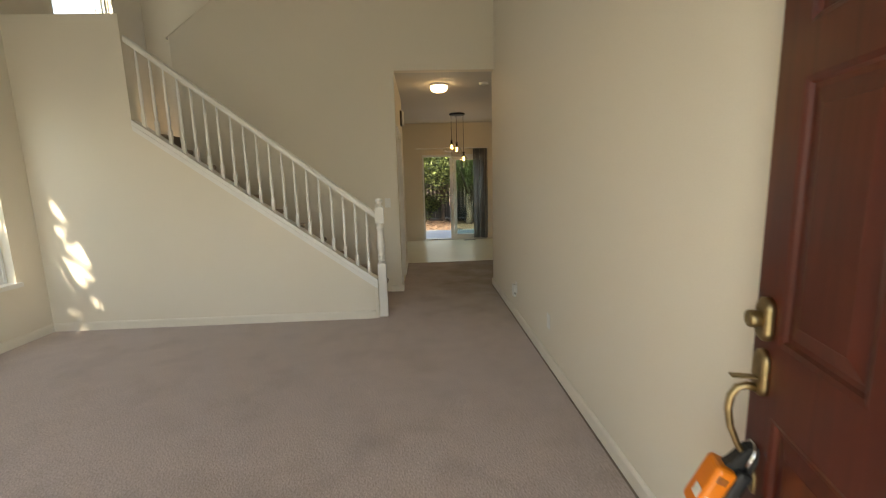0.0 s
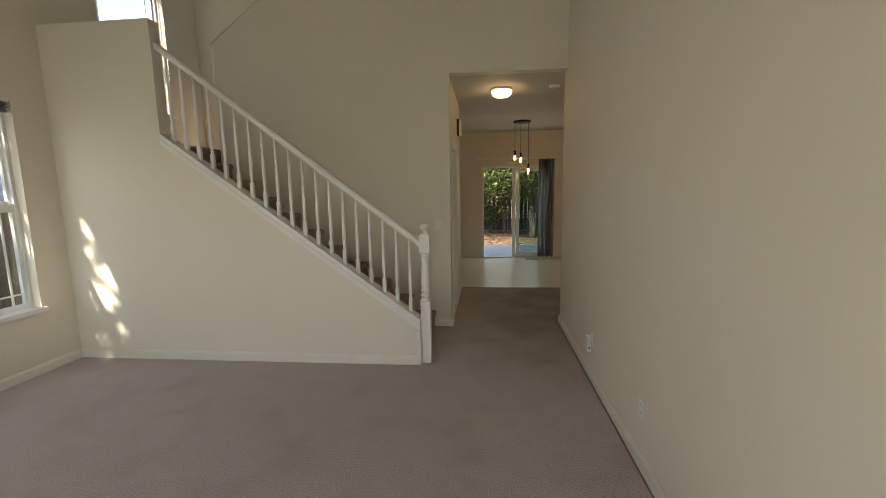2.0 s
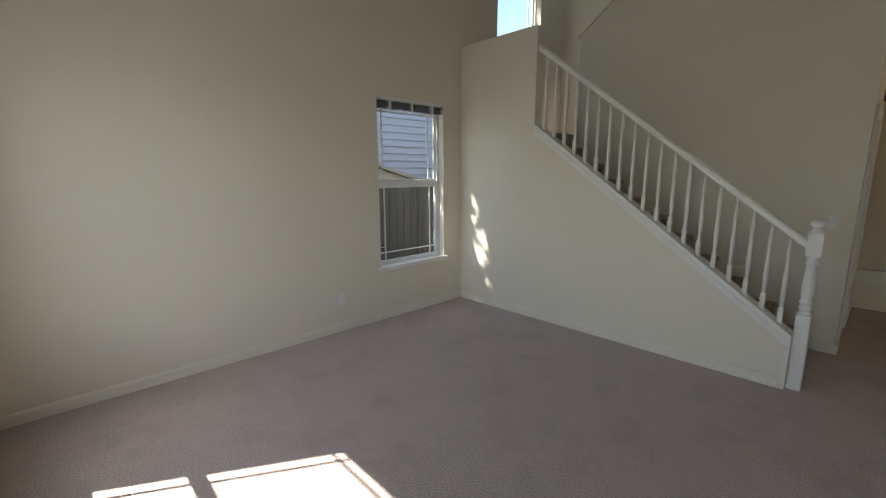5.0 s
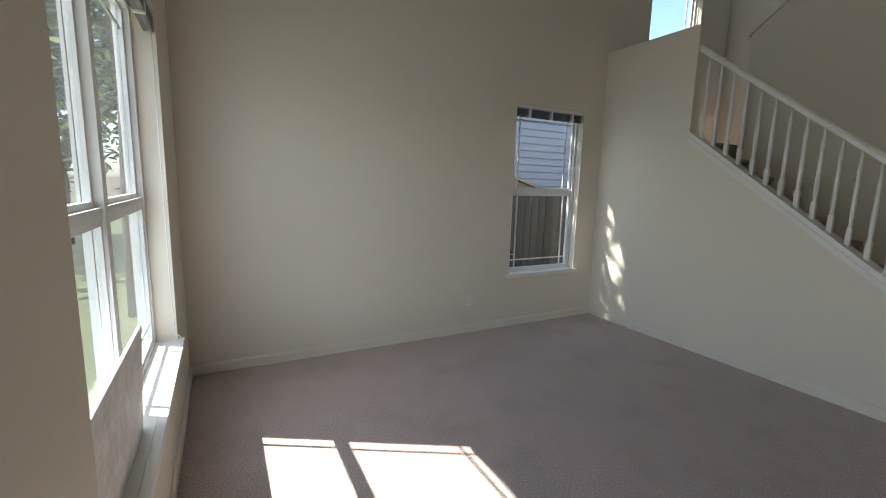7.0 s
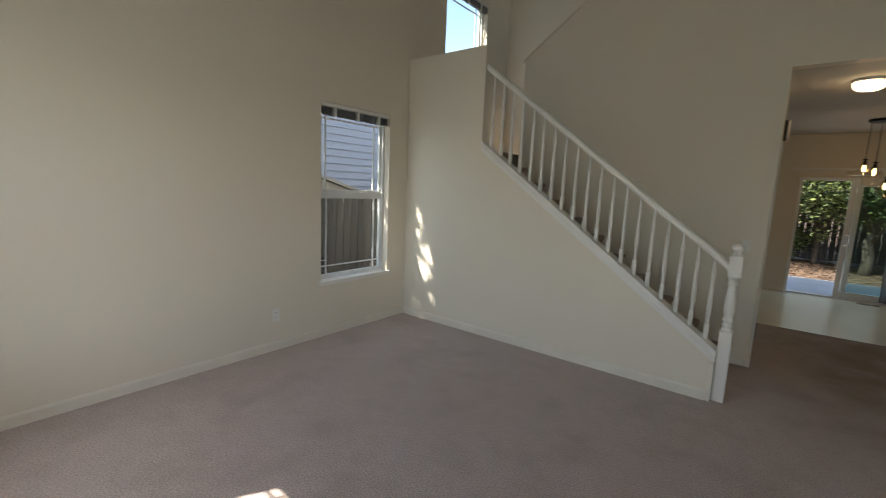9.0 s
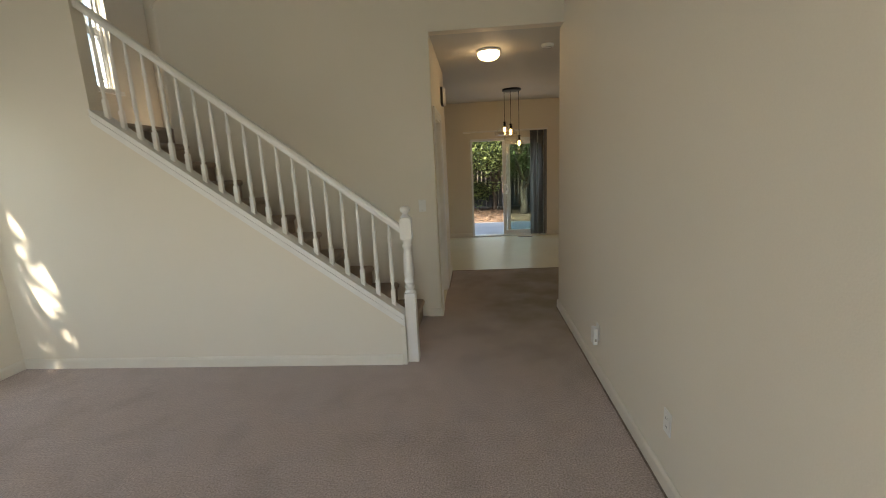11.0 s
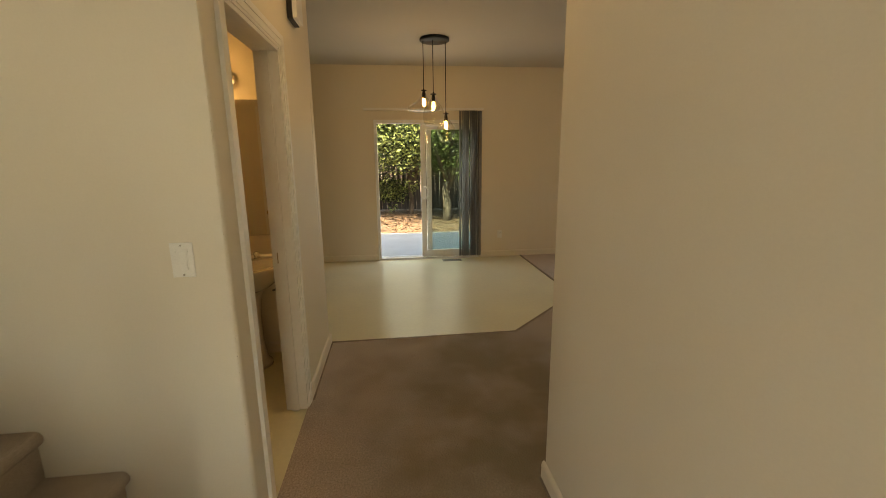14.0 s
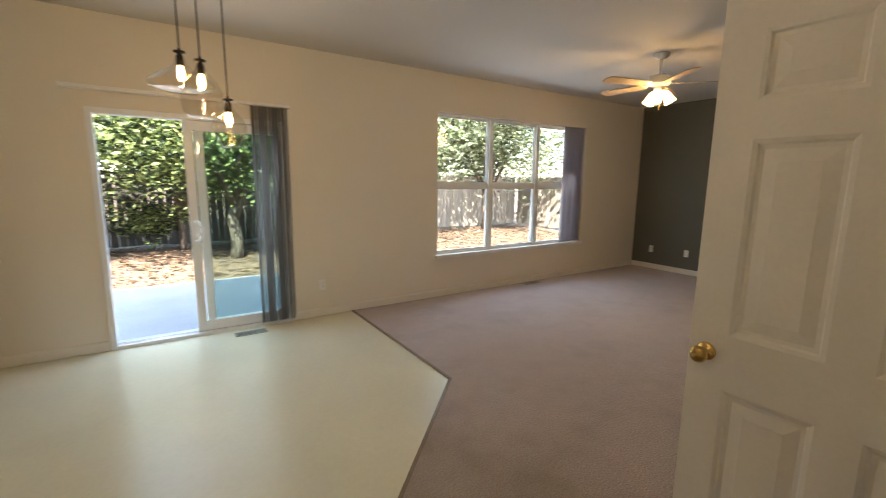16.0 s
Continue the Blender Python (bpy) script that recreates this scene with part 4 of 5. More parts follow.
FANWOOD = wood("pale_fan_blade_wood", (0.42, 0.30, 0.18), (0.58, 0.44, 0.28), 0.4, (3, 30, 30))
fan = thing("ceiling_fan", (3.80, 3.98, CEILZ), "white ceiling fan with pale wood blades and three lit shades", "ceiling fan")
part("canopy", lathe(bmesh.new(), [(0.0005, -0.001), (0.068, -0.001), (0.07, -0.02), (0.045, -0.05), (0.016, -0.055)], (0, 0, 0), 24), TRIM, fan)
part("downrod", lathe(bmesh.new(), [(0.013, -0.05), (0.013, -0.21)], (0, 0, 0), 12), TRIM, fan)
part("motor", lathe(bmesh.new(), [(0.03, -0.205), (0.09, -0.215), (0.105, -0.235), (0.105, -0.28), (0.09, -0.305), (0.05, -0.315), (0.05, -0.345), (0.062, -0.355), (0.05, -0.37), (0.0005, -0.375)], (0, 0, 0), 28), TRIM, fan)
for i in range(5):
    r = Matrix.Rotation(radians(20 + 72 * i), 4, "Z") @ Matrix.Translation((0, 0, -0.295)) @ Matrix.Rotation(radians(11), 4, "X")
    bm = prism(bmesh.new(), [(0.16, -0.055), (0.60, -0.07), (0.635, -0.05), (0.645, 0.0), (0.635, 0.05), (0.60, 0.07), (0.16, 0.055)], "z", -0.003, 0.004)
    bmesh.ops.transform(bm, matrix=r, verts=bm.verts)
    blade = part("blade", bm, FANWOOD, fan)
    bm = prism(bmesh.new(), [(0.085, -0.018), (0.15, -0.03), (0.21, -0.03), (0.21, 0.03), (0.15, 0.03), (0.085, 0.018)], "z", 0.004, 0.009)
    bmesh.ops.transform(bm, matrix=r, verts=bm.verts)
    part("blade_iron", bm, TRIM, blade)
for i in range(3):
    tilt = Matrix.Rotation(radians(200 + 120 * i), 4, "Z") @ Matrix.Translation((0.055, 0, -0.36)) @ Matrix.Rotation(radians(-32), 4, "Y")
    part("lamp_shade", lathe(bmesh.new(), [(0.018, 0.0), (0.03, -0.015), (0.04, -0.05), (0.047, -0.1), (0.056, -0.13), (0.052, -0.131)], (0, 0, 0), 20, tilt), SHADE, fan, "glowing frosted bell shade")
part("pull_chain", tube(bmesh.new(), [(0.03, 0, -0.37), (0.03, 0, -0.54)], 0.002, 6), BRASS, fan)
lamp_light("fan_light", (3.80, 3.98, CEILZ - 0.57), 1.6, 0.12)

# ---- powder room ----
SX = -1.73
sink = thing("pedestal_sink", (SX, 2.868, 0.0), "white porcelain pedestal sink with chrome tap", "sink")
bm = bmesh.new()
# basin: an oval rim, hollow inside, with a flat ledge at the wall
NSEG = 40
def oval(rx, ry, cy, z, flat):
    out = []
    for k in range(NSEG):
        a = 2 * math.pi * k / NSEG
        x, y = rx * math.cos(a), cy + ry * math.sin(a)
        out.append(bm.verts.new((x * (1.0 if y < flat else 1.0), min(y, flat), z)))
    return out
rings = [oval(0.10, 0.09, -0.22, 0.62, -0.01), oval(0.17, 0.15, -0.235, 0.66, -0.01), oval(0.24, 0.215, -0.245, 0.735, -0.005), oval(0.272, 0.245, -0.25, 0.80, -0.004), oval(0.278, 0.25, -0.25, 0.822, -0.004), oval(0.272, 0.245, -0.25, 0.832, -0.004),
         oval(0.205, 0.155, -0.275, 0.826, -0.10), oval(0.19, 0.14, -0.28, 0.80, -0.11), oval(0.14, 0.10, -0.28, 0.72, -0.12), oval(0.03, 0.03, -0.28, 0.695, -0.12)]
for p, q in zip(rings, rings[1:]):
    for k in range(NSEG):
        bm.faces.new((p[k], p[(k + 1) % NSEG], q[(k + 1) % NSEG], q[k])).smooth = True
bm.faces.new(rings[0][::-1]); bm.faces.new(rings[-1])
basin = part("basin", bm, PORCELAIN, sink)
part("splash_ledge", bbox(-0.26, 0.26, -0.055, -0.003, 0.80, 0.862, 0.018, 3), PORCELAIN, sink)
bm = lathe(bmesh.new(), [(0.125, 0.0), (0.125, 0.03), (0.10, 0.06), (0.082, 0.2), (0.078, 0.4), (0.09, 0.55), (0.12, 0.66)], (0, 0, 0), 28, Matrix.Translation((0, -0.20, 0)) @ Matrix.Diagonal((1, 0.85, 1, 1)))
part("pedestal", bm, PORCELAIN, sink)
tap = part("tap_base", bevelled(bbox(-0.085, 0.085, -0.125, -0.075, 0.832, 0.85), 0.006, 2), CHROME, sink)
part("spout", tube(bmesh.new(), [(0, -0.10, 0.845), (0, -0.105, 0.885), (0, -0.135, 0.905), (0, -0.185, 0.895)], 0.011, 10), CHROME, tap)
for s in (-0.06, 0.06):
    part("tap_handle", lathe(bmesh.new(), [(0.018, 0.848), (0.016, 0.87), (0.022, 0.878), (0.022, 0.895), (0.012, 0.902), (0.0005, 0.902)], (s, -0.1, 0), 14), CHROME, tap)
part("supply_hose", tube(bmesh.new(), [(0.13, -0.06, 0.72), (0.16, -0.07, 0.63), (0.15, -0.05, 0.57), (0.12, -0.01, 0.55)], 0.008, 8), BLACK, sink)

sink.scale = (1.08, 1.03, 0.925)
mir = thing("wall_mirror", (-1.61, 2.868, 1.415), "frameless rectangular mirror above the sink", "mirror")
part("mirror_glass", bbox(-0.38, 0.38, -0.006, -0.001, -0.475, 0.475), MIRROR, mir)
part("polished_edge", pierced("y", -0.0075, -0.0015, -0.384, 0.384, -0.479, 0.479, [(-0.3795, 0.3795, -0.4745, 0.4745)]), CHROME, mir)
vl = thing("vanity_light", (-1.93, 2.868, 2.025), "chrome bar wall lamp with lit glass shades", "wall lamp")
bm = bmesh.new()
pts = [(0.165 + 0.055 * math.cos(a), 0.055 * math.sin(a)) for a in np.linspace(-math.pi / 2, math.pi / 2, 9)]
pts += [(-0.165 + 0.055 * math.cos(a), 0.055 * math.sin(a)) for a in np.linspace(math.pi / 2, 3 * math.pi / 2, 9)]
prism(bm, pts, "y", -0.025, -0.001)
part("back_bar", bevelled(bm, 0.006, 2), CHROME, vl, "polished chrome back bar")
for x in (-0.095, 0.095):
    part("arm", tube(bmesh.new(), [(x, -0.02, 0.0), (x, -0.03, 0.1), (x, -0.045, 0.135), (x, -0.062, 0.125), (x, -0.068, 0.085)], 0.006, 8), CHROME, vl)
    cap = part("shade_cap", lathe(bmesh.new(), [(0.012, 0.07), (0.028, 0.055), (0.032, 0.03)], (x, -0.068, 0.018), 16), CHROME, vl)
    part("shade", lathe(bmesh.new(), [(0.031, 0.034), (0.042, 0.012), (0.056, -0.03), (0.057, -0.048), (0.05, -0.058), (0.0005, -0.06)], (x, -0.068, 0.018), 20), SHADE, vl, "glowing bell glass shade")
lamp_light("vanity_lamp_light", (-1.90, 2.62, 2.0), 0.38, 0.12, (1.0, 0.60, 0.26))

hang = thing("hanging_wall_mirror", (-2.90, BACK + 0.121, 1.43), "black wooden framed mirror with shelf on the powder room wall", "mirror")
bm = pierced("y", 0.001, 0.028, -0.12, 0.12, -0.28, 0.28, [(-0.085, 0.085, -0.16, 0.235)])
prism(bm, [(-0.12, 0.281), (-0.06, 0.32), (0.06, 0.32), (0.12, 0.281)], "y", 0.002, 0.026)
part("frame", bm, BLACK, hang, "dark arched wooden frame")
part("glass", bbox(-0.086, 0.086, 0.003, 0.012, -0.161, 0.236), MIRROR, hang)
part("shelf", bbox(-0.12, 0.12, 0.028, 0.09, -0.28, -0.2, 0.004, 1), BLACK, hang)

hang.scale = (0.78, 1.0, 1.3)

# ---- kitchen corner ----
COUNTER = material("white_laminate_top", (0.76, 0.74, 0.68), 0.35, 0, 0.04, 10)
def base_cabinet(x0, x1):
    c = thing("kitchen_base_cabinet", ((x0 + x1) / 2, FAR, 0.0), "honey oak kitchen base cabinet with recessed-panel door", "cabinet", group="kitchen base cabinets")
    w = (x1 - x0) / 2
    bm = bmesh.new()
    box(bm, -w, w, -0.59, -0.002, 0.09, 0.87)
    box(bm, -w + 0.002, w - 0.002, -0.53, -0.003, -0.008, 0.089)
    part("body", bm, OAK, c)
    d = part("door", pierced("y", -0.61, -0.592, -w + 0.02, w - 0.02, 0.12, 0.66, [(-w + 0.08, w - 0.08, 0.18, 0.60)]), OAK, c)
    part("door_panel", bbox(-w + 0.075, w - 0.075, -0.603, -0.594, 0.175, 0.605), OAK, d)
    part("drawer", bevelled(bbox(-w + 0.02, w - 0.02, -0.61, -0.592, 0.69, 0.85), 0.004, 1), OAK, c)
    return c
base_cabinet(-2.83, -2.235)
base_cabinet(-3.45, -2.835)
base_cabinet(-4.07, -3.455)
top = thing("worktop", (-3.47, FAR, 0.87), "white laminate kitchen worktop with low backsplash", "worktop")
part("slab", bevelled(bbox(-1.27, 1.25, -0.625, -0.002, 0.001, 0.04), 0.006, 2), COUNTER, top)
part("backsplash", bbox(-1.27, 1.25, -0.022, -0.003, 0.0405, 0.14, 0.003, 1), COUNTER, top)
jar = thing("jar", (-2.36, FAR - 0.16, 0.911), "small green glass jar with black lid on the worktop", "jar")
part("jar_body", lathe(bmesh.new(), [(0.0005, 0.0), (0.03, 0.0), (0.033, 0.006), (0.033, 0.065), (0.026, 0.078), (0.024, 0.085)], (0, 0, 0), 20), material("green_jar_glass", (0.06, 0.16, 0.08), 0.15, 0, 0.05, 20), jar)
part("lid", lathe(bmesh.new(), [(0.0245, 0.084), (0.028, 0.085), (0.028, 0.107), (0.025, 0.11), (0.0005, 0.11)], (0, 0, 0), 20), DARK, jar, "black screw lid")

# ---- plates, vents and small fittings ----
def wall_plate(name, m, label, kind_of, w=0.07, h=0.115):
    """A cover plate on a wall: local +y points into the room."""
    t = thing(name, m, label, kind_of)
    part("plate", bbox(-w / 2, w / 2, 0.0005, 0.006, -h / 2, h / 2, 0.002, 2), PLASTIC, t)
    return t
def outlet(m, label="white double electrical outlet low on the wall"):
    t = wall_plate("wall_outlet", m, label, "outlet")
    for z in (-0.021, 0.021):
        s = part("socket", bbox(-0.017, 0.017, 0.006, 0.0085, z - 0.014, z + 0.014, 0.002, 1), PLASTIC, t)
        for x in (-0.007, 0.006):
            part("slot", bbox(x - 0.0012, x + 0.0012, 0.0086, 0.0092, z - 0.006, z + 0.005), DARK, s)
    return t
outlet(pose(0, -1.275, 0.335, 0, 0, 90))
outlet(pose(0, -0.165, 0.32, 0, 0, 90))
outlet(pose(LEFT, -1.71, 0.335, 0, 0, -90))
outlet(pose(0.93, FAR, 0.34, 0, 0, 180))
outlet(pose(ACC, 5.55, 0.34, 0, 0, 90))
outlet(pose(ACC, 4.95, 0.34, 0, 0, 90))
plug = thing("plug_in_device", pose(-0.010, -0.16, 0.290, 0, 0, 90), "white plug-in device on the low outlet", "plug-in device")
part("housing", bbox(-0.036, 0.036, 0.0, 0.032, -0.062, 0.062, 0.007, 3), PLASTIC, plug)
part("side_button", bbox(-0.04, -0.035, 0.008, 0.022, -0.035, -0.015, 0.002, 1), GRILLE, plug)

sw = wall_plate("light_switch", pose(-1.37, BACK, 1.155, 0, 0, 180), "white rocker light switch beside the hall opening", "light switch", 0.072, 0.118)
part("rocker_frame", pierced("y", 0.006, 0.0075, -0.02, 0.02, -0.036, 0.036, [(-0.0165, 0.0165, -0.033, 0.033)]), PLASTIC, sw)
part("rocker", prism(bmesh.new(), [(0.005, -0.0325), (0.012, -0.0325), (0.0075, 0.0325), (0.005, 0.0325)], "x", -0.016, 0.016), PLASTIC, sw)
for z in (-0.05, 0.05):
    part("screw", lathe(bmesh.new(), [(0.003, 0.0), (0.003, 0.0015), (0.0005, 0.0017)], (0, 0.006, z), 10, rot_out()), CHROME, sw)

chime = thing("door_chime", pose(HALL, 2.42, 2.37, 0, 0, -90), "white box door chime high on the hall wall", "door chime")
part("cover", bbox(-0.085, 0.085, 0.012, 0.055, -0.1, 0.1, 0.006, 2), PLASTIC, chime)
part("backplate", bbox(-0.09, 0.09, 0.0005, 0.03, -0.104, 0.104), DARK, chime, "dark recessed backplate")
pin = thing("wall_nail", (-1.82, FAR, 1.41), "small dark nail head in the cream wall", "nail")
part("head", lathe(bmesh.new(), [(0.009, 0.0), (0.009, 0.004), (0.004, 0.012), (0.0005, 0.013)], (0, 0, 0), 10, Matrix.Rotation(radians(90), 4, "X")), DARK, pin)

def floor_vent(x, y, z):
    v = thing("floor_vent", (x, y, z), "metal floor register with narrow louvres", "floor vent", group="floor registers")
    part("frame", pierced_flat(-0.14, 0.14, -0.055, 0.055, 0.001, 0.006), GRILLE, v)
    for i in range(9):
        part("louvre", bbox(-0.124 + i * 0.0285, -0.111 + i * 0.0285, -0.039, 0.039, 0.0015, 0.0045), GRILLE, v)
    part("duct_shadow", bbox(-0.125, 0.125, -0.04, 0.04, 0.0005, 0.001), DARK, v)
def pierced_flat(x0, x1, y0, y1, z0, z1):
    bm = bmesh.new()
    for b in ((x0, x1, y0, y0 + 0.015), (x0, x1, y1 - 0.015, y1), (x0, x0 + 0.015, y0 + 0.015, y1 - 0.015), (x1 - 0.015, x1, y0 + 0.015, y1 - 0.015)):
        box(bm, *b, z0, z1)
    return bm
floor_vent(0.17, 5.74, -0.008)
floor_vent(3.98, 5.80, 0.0)

latch = thing("window_sensor", pose(LEFT - 0.086, -1.135, 0.78, 0, 0, -90), "small black round sensor stuck on the window sash", "sensor")
part("disc", lathe(bmesh.new(), [(0.03, 0.0), (0.03, 0.008), (0.026, 0.012), (0.0005, 0.012)], (0, 0, 0), 20, rot_out()), DARK, latch)
part("band", bbox(-0.029, 0.029, 0.0125, 0.0135, -0.006, 0.005), PLASTIC, latch)

# ---- outside ----
bm = bmesh.new()
GN = 40
def ground_z(x, y):
    return GROUND + (0.03 * noise.noise(Vector((x * 0.7, y * 0.7, 0))) if y > 9.0 and abs(x) < 20 else 0.0)
MULCH = material("leaf_and_bark_mulch", (0.12, 0.08, 0.055), 0.95, 0, 0.5, 6, 0.8, 45, 0.45)
LAWN = material("dry_lawn_ground", (0.11, 0.12, 0.05), 0.95, 0, 0.3, 2, 0.6, 60, 0.3)
xs = [-600, -60] + [x for x in np.linspace(-14, 18, GN)] + [80, 600]
ys = [-600, -60, -20, 6.0] + [y for y in np.linspace(7, 15, 18)] + [30, 90, 600]
gv = [[bm.verts.new((x, y, ground_z(x, y) - 0.02)) for x in xs] for y in ys]
for j in range(len(ys) - 1):
    for i in range(len(xs) - 1):
        bm.faces.new((gv[j][i], gv[j][i + 1], gv[j + 1][i + 1], gv[j + 1][i]))
tagged(part("ground", bm, MULCH), "leaf-littered brown earth around the house", "ground", kind="structure")
structure("patio", bbox(-5.0, 7.5, FAR + T + 0.001, 8.75, GROUND - 0.1, GROUND + 0.03, 0.01, 1), CONCRETE, "grey concrete patio slab behind the house", "patio")
structure("lawn", prism(bmesh.new(), [(-40, -40), (20, -40), (20, -5.7), (-2.01, -5.7), (-2.01, FRONT - 0.192), (-40, FRONT - 0.192)], "z", GROUND - 0.1, GROUND + 0.005), LAWN, "dry front lawn", "lawn")
structure("porch", bbox(-2.0, 0.6, FRONT - 1.5, FRONT - 0.191, GROUND - 0.1, -0.03), CONCRETE, "concrete entry porch", "porch")

rng = random.Random(5)
bm = bmesh.new()
for _ in range(5200):
    x, y = rng.uniform(-5, 10), rng.uniform(8.8, 13.2)
    s, a, tz = rng.uniform(0.03, 0.075), rng.uniform(0, 6.28), rng.uniform(-0.02, 0.02)
    z = ground_z(x, y) - 0.008 + rng.uniform(0, 0.02)
    c, d = math.cos(a) * s, math.sin(a) * s
    q = [bm.verts.new((x + c, y + d, z + tz)), bm.verts.new((x - d * 0.45, y + c * 0.45, z + 0.012)), bm.verts.new((x - c, y - d, z - tz * 0.5)), bm.verts.new((x + d * 0.45, y - c * 0.45, z + 0.01))]
    bm.faces.new(q)
def leaf_material(name, dark, light, trans=0.28):
    m = bpy.data.materials.new(name)
    m.use_nodes = True
    n, l = m.node_tree.nodes, m.node_tree.links
    b = n["Principled BSDF"]
    b.inputs["Roughness"].default_value = 0.5
    geo, ramp = n.new("ShaderNodeNewGeometry"), n.new("ShaderNodeValToRGB")
    ramp.color_ramp.elements[0].position = 0.3
    ramp.color_ramp.elements[0].color, ramp.color_ramp.elements[1].color = (*dark, 1), (*light, 1)
    l.new(geo.outputs["Random Per Island"], ramp.inputs["Fac"])
    l.new(ramp.outputs["Color"], b.inputs["Base Color"])
    if trans:
        t, mx = n.new("ShaderNodeBsdfTranslucent"), n.new("ShaderNodeMixShader")
        mx.inputs[0].default_value = trans
        l.new(ramp.outputs["Color"], t.inputs["Color"])
        l.new(b.outputs[0], mx.inputs[1]); l.new(t.outputs[0], mx.inputs[2])
        l.new(mx.outputs[0], n["Material Output"].inputs["Surface"])
    return m
LEAF = leaf_material("green_leaves", (0.016, 0.034, 0.010), (0.42, 0.52, 0.19), 0.34)
DRYLEAF = leaf_material("fallen_leaves", (0.05, 0.03, 0.02), (0.27, 0.17, 0.10), 0)
tagged(part("leaf_litter", bm, DRYLEAF), "dry brown fallen leaves over the yard", "fallen leaves", kind="stuff")

def tree(at, height, crown_r, crown_z, seed, leaves=5000, trunk=0.11, leaf=0.09, label="leafy tree with a forked grey trunk", stretch=1.0, mat=None):
    """A tapered trunk that forks into limbs, with leaf clumps round the limb ends."""
    r = random.Random(seed)
    t = thing("tree", at, label, "tree", group="yard trees")
    bm = bmesh.new()
    fork = crown_z * 0.55
    base = [(0, 0, -0.1), (0.03, 0.02, fork * 0.4), (-0.03, 0.05, fork * 0.75), (0.02, 0.0, fork)]
    tube(bm, base, trunk, 10, trunk * 0.62)
    tips = []
    for k in range(7):
        a, e = 2 * math.pi * k / 7 + r.uniform(-0.4, 0.4), r.uniform(0.35, 1.2)
        reach = crown_r * r.uniform(0.6, 1.0)
        p0 = Vector((0.02, 0.0, fork * r.uniform(0.75, 1.0)))
        p2 = Vector((math.cos(a) * reach * math.cos(e), math.sin(a) * reach * math.cos(e), crown_z + (height - crown_z) * math.sin(e) * r.uniform(0.5, 0.95) * (0.6 if k % 2 else 1)))
        p1 = (p0 + p2) / 2 + Vector((r.uniform(-0.15, 0.15), r.uniform(-0.15, 0.15), 0.12 * crown_r))
        tube(bm, [p0, p1, p2], trunk * 0.45, 7, 0.012)
        tips += [p1, p2]
        for _ in range(3):
            p3 = p2.lerp(p1, r.uniform(0, 0.7)) + Vector((r.gauss(0, 1), r.gauss(0, 1), r.gauss(0, 0.7))) * crown_r * 0.38
            tube(bm, [p1.lerp(p2, 0.6), p3], 0.02, 5, 0.006)
            tips.append(p3)
    part("trunk", bm, BARK, t)
    vs, fs = [], []
    clumps = [tip + Vector((r.gauss(0, 1), r.gauss(0, 1), r.gauss(0, 0.8) * stretch)) * crown_r * 0.26 for tip in tips for _ in range(4)]
    for n in range(leaves):
        c = clumps[n % len(clumps)]
        p = c + Vector((r.gauss(0, 1), r.gauss(0, 1), r.gauss(0, 0.75))) * crown_r * 0.15
        q = Euler((r.uniform(-1.1, 1.1), r.uniform(-1.1, 1.1), r.uniform(0, 6.28))).to_matrix()
        s = leaf * r.uniform(0.6, 1.25)
        k = len(vs)
        for u, v, w in ((0, -1, 0), (0.38, -0.25, 0.1), (0.3, 0.45, 0.1), (0, 1, -0.12), (-0.3, 0.45, 0.1), (-0.38, -0.25, 0.1)):
            vs.append(p + q @ Vector((u * s, v * s, w * s)))
        fs += [(k, k + 1, k + 2, k + 3), (k, k + 3, k + 4, k + 5)]
    me = bpy.data.meshes.new("crown")
    me.from_pydata([tuple(v) for v in vs], [], fs)
    me.materials.append(mat or LEAF)
    ob = new("crown", me)
    ob.parent = t
    return t

tree((-0.15, 12.5, GROUND), 4.2, 1.5, 1.8, 11, 12000, 0.08, 0.058)
tree((0.72, 10.8, GROUND), 4.3, 1.7, 1.9, 12, 14000, 0.13, 0.06)
tree((-2.3, 11.4, GROUND), 4.1, 1.9, 1.8, 13, 13000, 0.1, 0.06)
tree((3.0, 12.0, GROUND), 5.5, 2.0, 2.3, 14, 9000, 0.12)
PALE = leaf_material("silvery_green_leaves", (0.10, 0.13, 0.06), (0.34, 0.37, 0.24))
tree((5.6, 11.9, GROUND), 6.2, 2.3, 2.2, 15, 12000, 0.13, 0.08, "tree with silvery pale leaves", mat=PALE)
tree((8.6, 12.6, GROUND), 6.4, 2.4, 2.4, 16, 12000, 0.13, 0.08, "tree with silvery pale leaves", mat=PALE)
tree((-5.6, 12.2, GROUND), 5.5, 2.2, 2.6, 17, 4000, 0.12)
# unseen tree, placed so its crown breaks up sun through the side window
tree((-7.1, -4.85, GROUND), 7.85, 1.5, 6.25, 18, 3600, 0.12, 0.13, "unseen tall tree added beside the house to dapple the sun")
tree((-14.0, -7.2, GROUND), 7.5, 2.8, 3.6, 19, 7000, 0.16, 0.16, "broad street tree in front of the house")
for k, (x, y) in enumerate(((-4.5, 15.6), (-1.2, 15.2), (1.8, 15.8), (4.6, 15.3), (7.6, 15.6), (10.8, 15.4))):
    tree((x, y, GROUND), 6.5, 2.3, 2.6, 50 + k, 7000, 0.14, 0.11, "tall leafy tree behind the back fence")
for k, (x, y) in enumerate(((-2.3, 12.6), (-0.7, 12.75), (2.2, 12.7), (4.0, 12.7))):
    tree((x, y, GROUND), 1.25, 0.6, 0.5, 30 + k, 2200, 0.03, 0.05, "low leafy shrub in front of the fence")

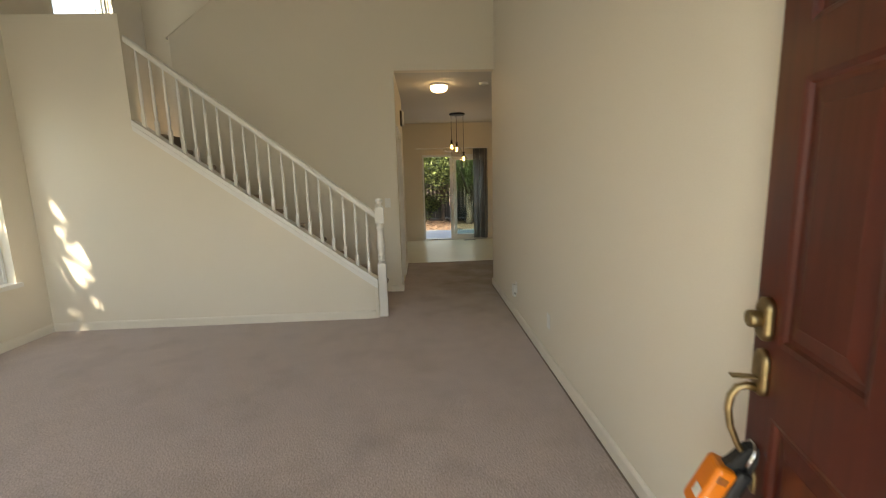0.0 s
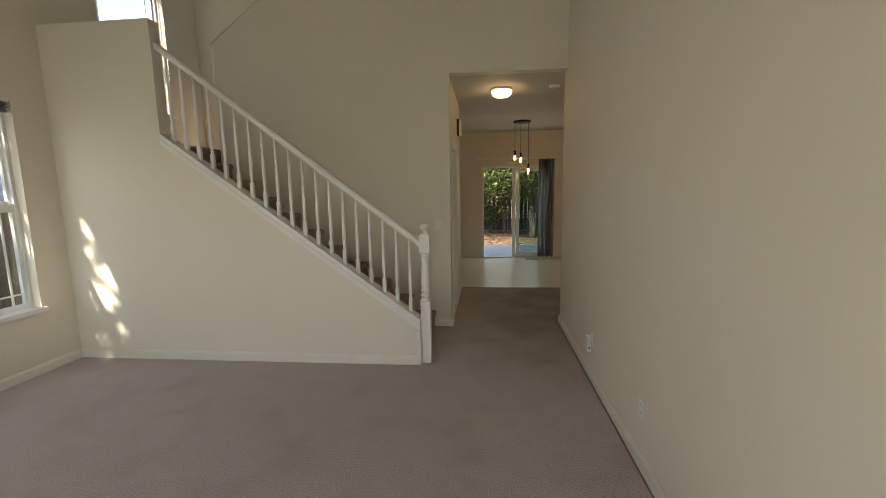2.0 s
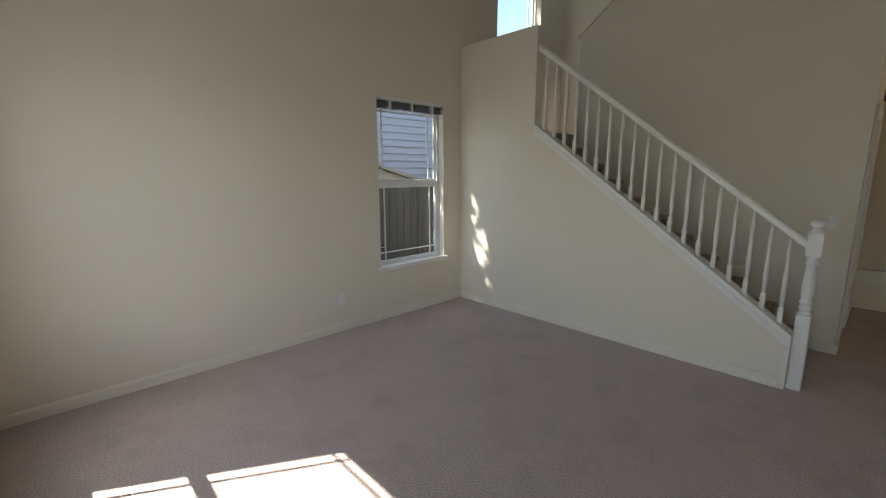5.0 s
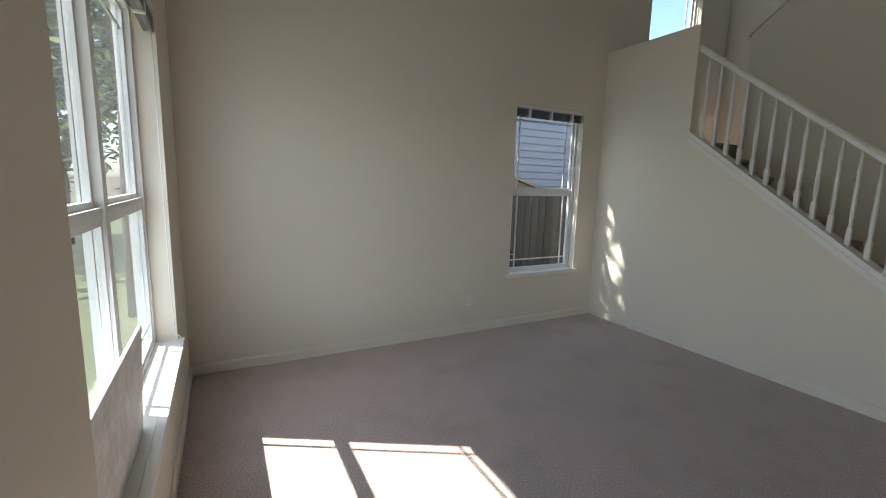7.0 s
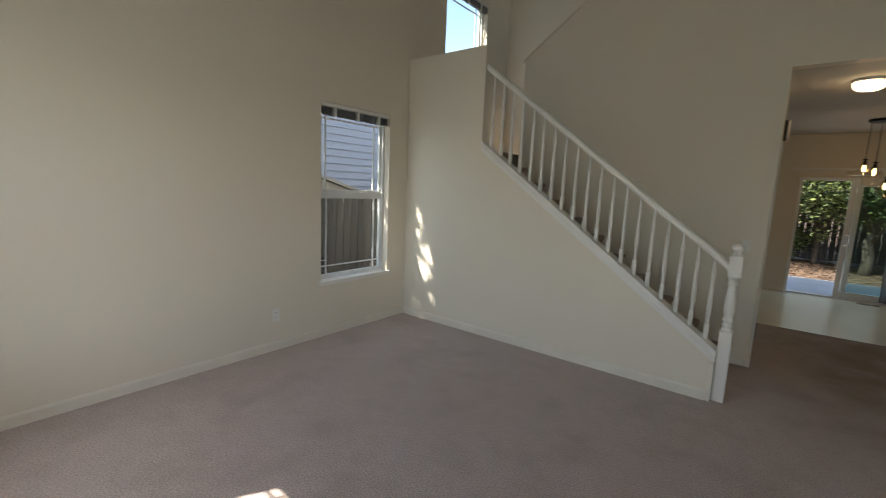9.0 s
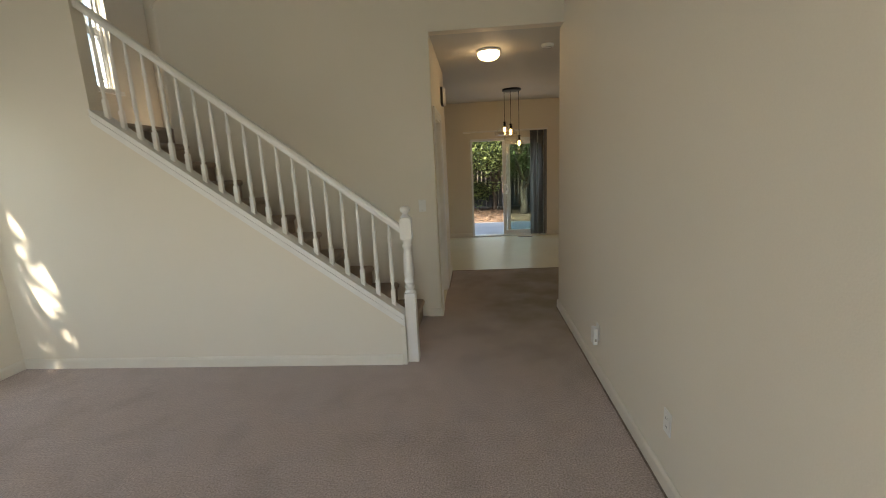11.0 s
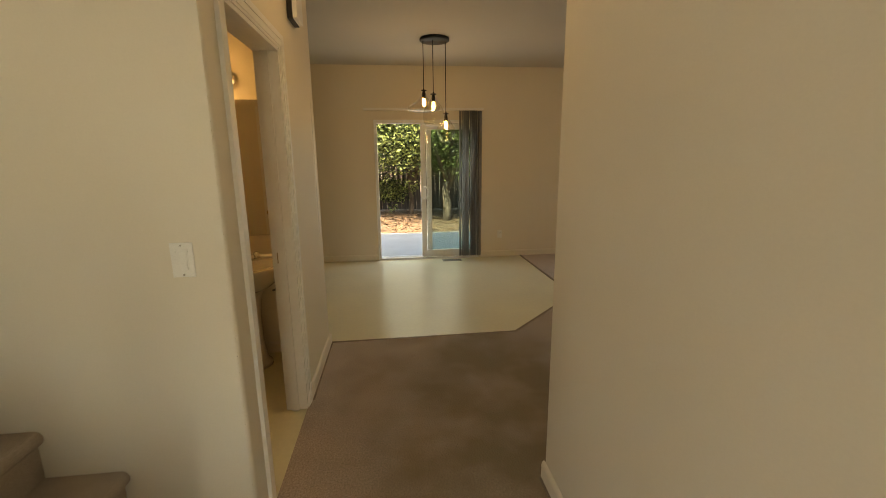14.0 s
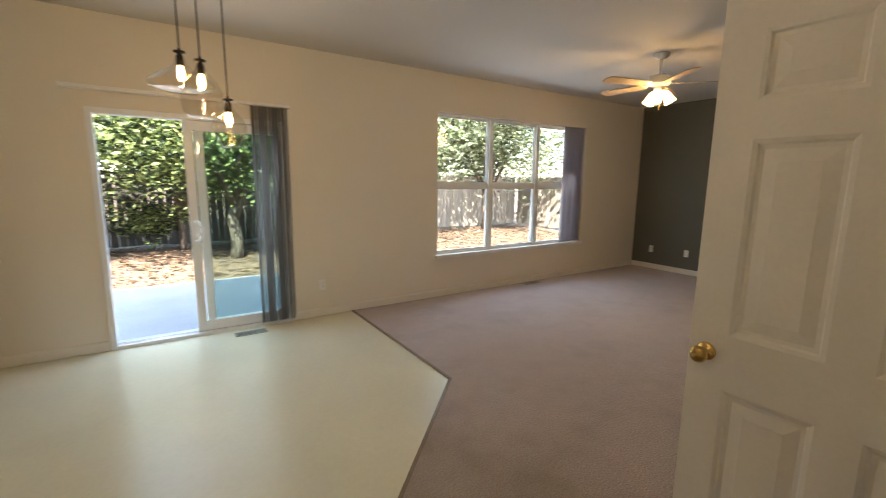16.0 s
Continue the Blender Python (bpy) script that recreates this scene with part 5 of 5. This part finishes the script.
def fence(name, a, b, top, label, gap=0.004, w=0.14, rail_side=1, mat=None):
    a, b = Vector(a), Vector(b)
    d = b - a
    n = int(d.length / (w + gap))
    ang = math.degrees(math.atan2(d.y, d.x))
    t = thing(name, pose(a.x, a.y, GROUND, 0, 0, ang), label, "fence")
    h = top - GROUND
    mat = mat or FENCE
    me = None
    r = random.Random(n)
    for i in range(n):
        if me is None:
            ob = part("board", bbox(-w / 2, w / 2, -0.009, 0.009, 0.03, h, 0.003, 1), mat, t)
            me = ob
        else:
            ob = me.copy()
            scene.collection.objects.link(ob)
        ob.location = ((i + 0.5) * (w + gap), r.uniform(-0.004, 0.004), r.uniform(-0.02, 0.01))
        ob.rotation_euler = (0, r.uniform(-0.006, 0.006), 0)
    for z in (0.35, h - 0.28):
        part("rail", bbox(0, d.length, 0.012 * rail_side if rail_side > 0 else -0.052, 0.052 if rail_side > 0 else -0.012, z, z + 0.09), mat, t)
    for k in range(int(d.length / 2.4) + 1):
        part("post", bbox(k * 2.4 - 0.045, k * 2.4 + 0.045, 0.053 if rail_side > 0 else -0.143, 0.143 if rail_side > 0 else -0.053, 0, h + 0.02), mat, t)
    return t

# back fence in two pieces: shaded tone on the left, sunlit tone right
fence("back_fence", (-7.5, 13.3), (2.9, 13.3), 1.62, "weathered brown board fence behind the yard, toned as shaded", 0.014)
fence("back_fence", (2.95, 13.3), (10.6, 13.3), 1.62, "board fence behind the yard, toned as sunlit", 0.006, mat=FENCE_SUNLIT)
fence("side_fence", (10.6, 6.0), (10.6, 13.3), 1.62, "board fence at the side of the yard, toned as sunlit", rail_side=-1, mat=FENCE_SUNLIT)
fence("neighbour_fence", (-6.55, 6.0), (-6.55, -4.6), 1.47, "weathered grey board fence beside the house", rail_side=-1)

# neighbouring house with lap siding
nb = thing("neighbouring_house", (-8.6, 0, GROUND), "two-storey neighbouring house with pale blue-grey lap siding", "house")
part("wall", bbox(-5, -0.02, -3.0, 4.4, 0, 4.2), SIDING, nb)
lap = None
for i in range(28):
    if lap is None:
        lap = ob = part("siding_board", prism(bmesh.new(), [(-0.02, 0), (0.012, 0), (0.012, 0.012), (-0.008, 0.16), (-0.02, 0.16)], "y", -3.0, 4.4), SIDING, nb)
    else:
        ob = lap.copy()
        scene.collection.objects.link(ob)
    ob.location = (0, 0, 0.15 * i)
part("roof", prism(bmesh.new(), [(0.45, 4.1), (0.45, 4.25), (-2.5, 5.1), (-5.4, 4.25), (-5.4, 4.1)], "y", -3.3, 4.7), ROOF, nb)
shed = thing("garden_shed", (-7.75, 0.35, GROUND), "small cream gabled shed behind the fence", "shed")
part("shed_wall", prism(bmesh.new(), [(-1.0, 0), (1.0, 0), (1.0, 1.55), (0, 1.83), (-1.0, 1.55)], "x", -0.5, 0.5), STUCCO, shed)
part("shed_roof", prism(bmesh.new(), [(-1.12, 1.52), (0, 1.84), (1.12, 1.52), (1.12, 1.57), (0, 1.89), (-1.12, 1.57)], "x", -0.55, 0.58), GRILLE, shed)
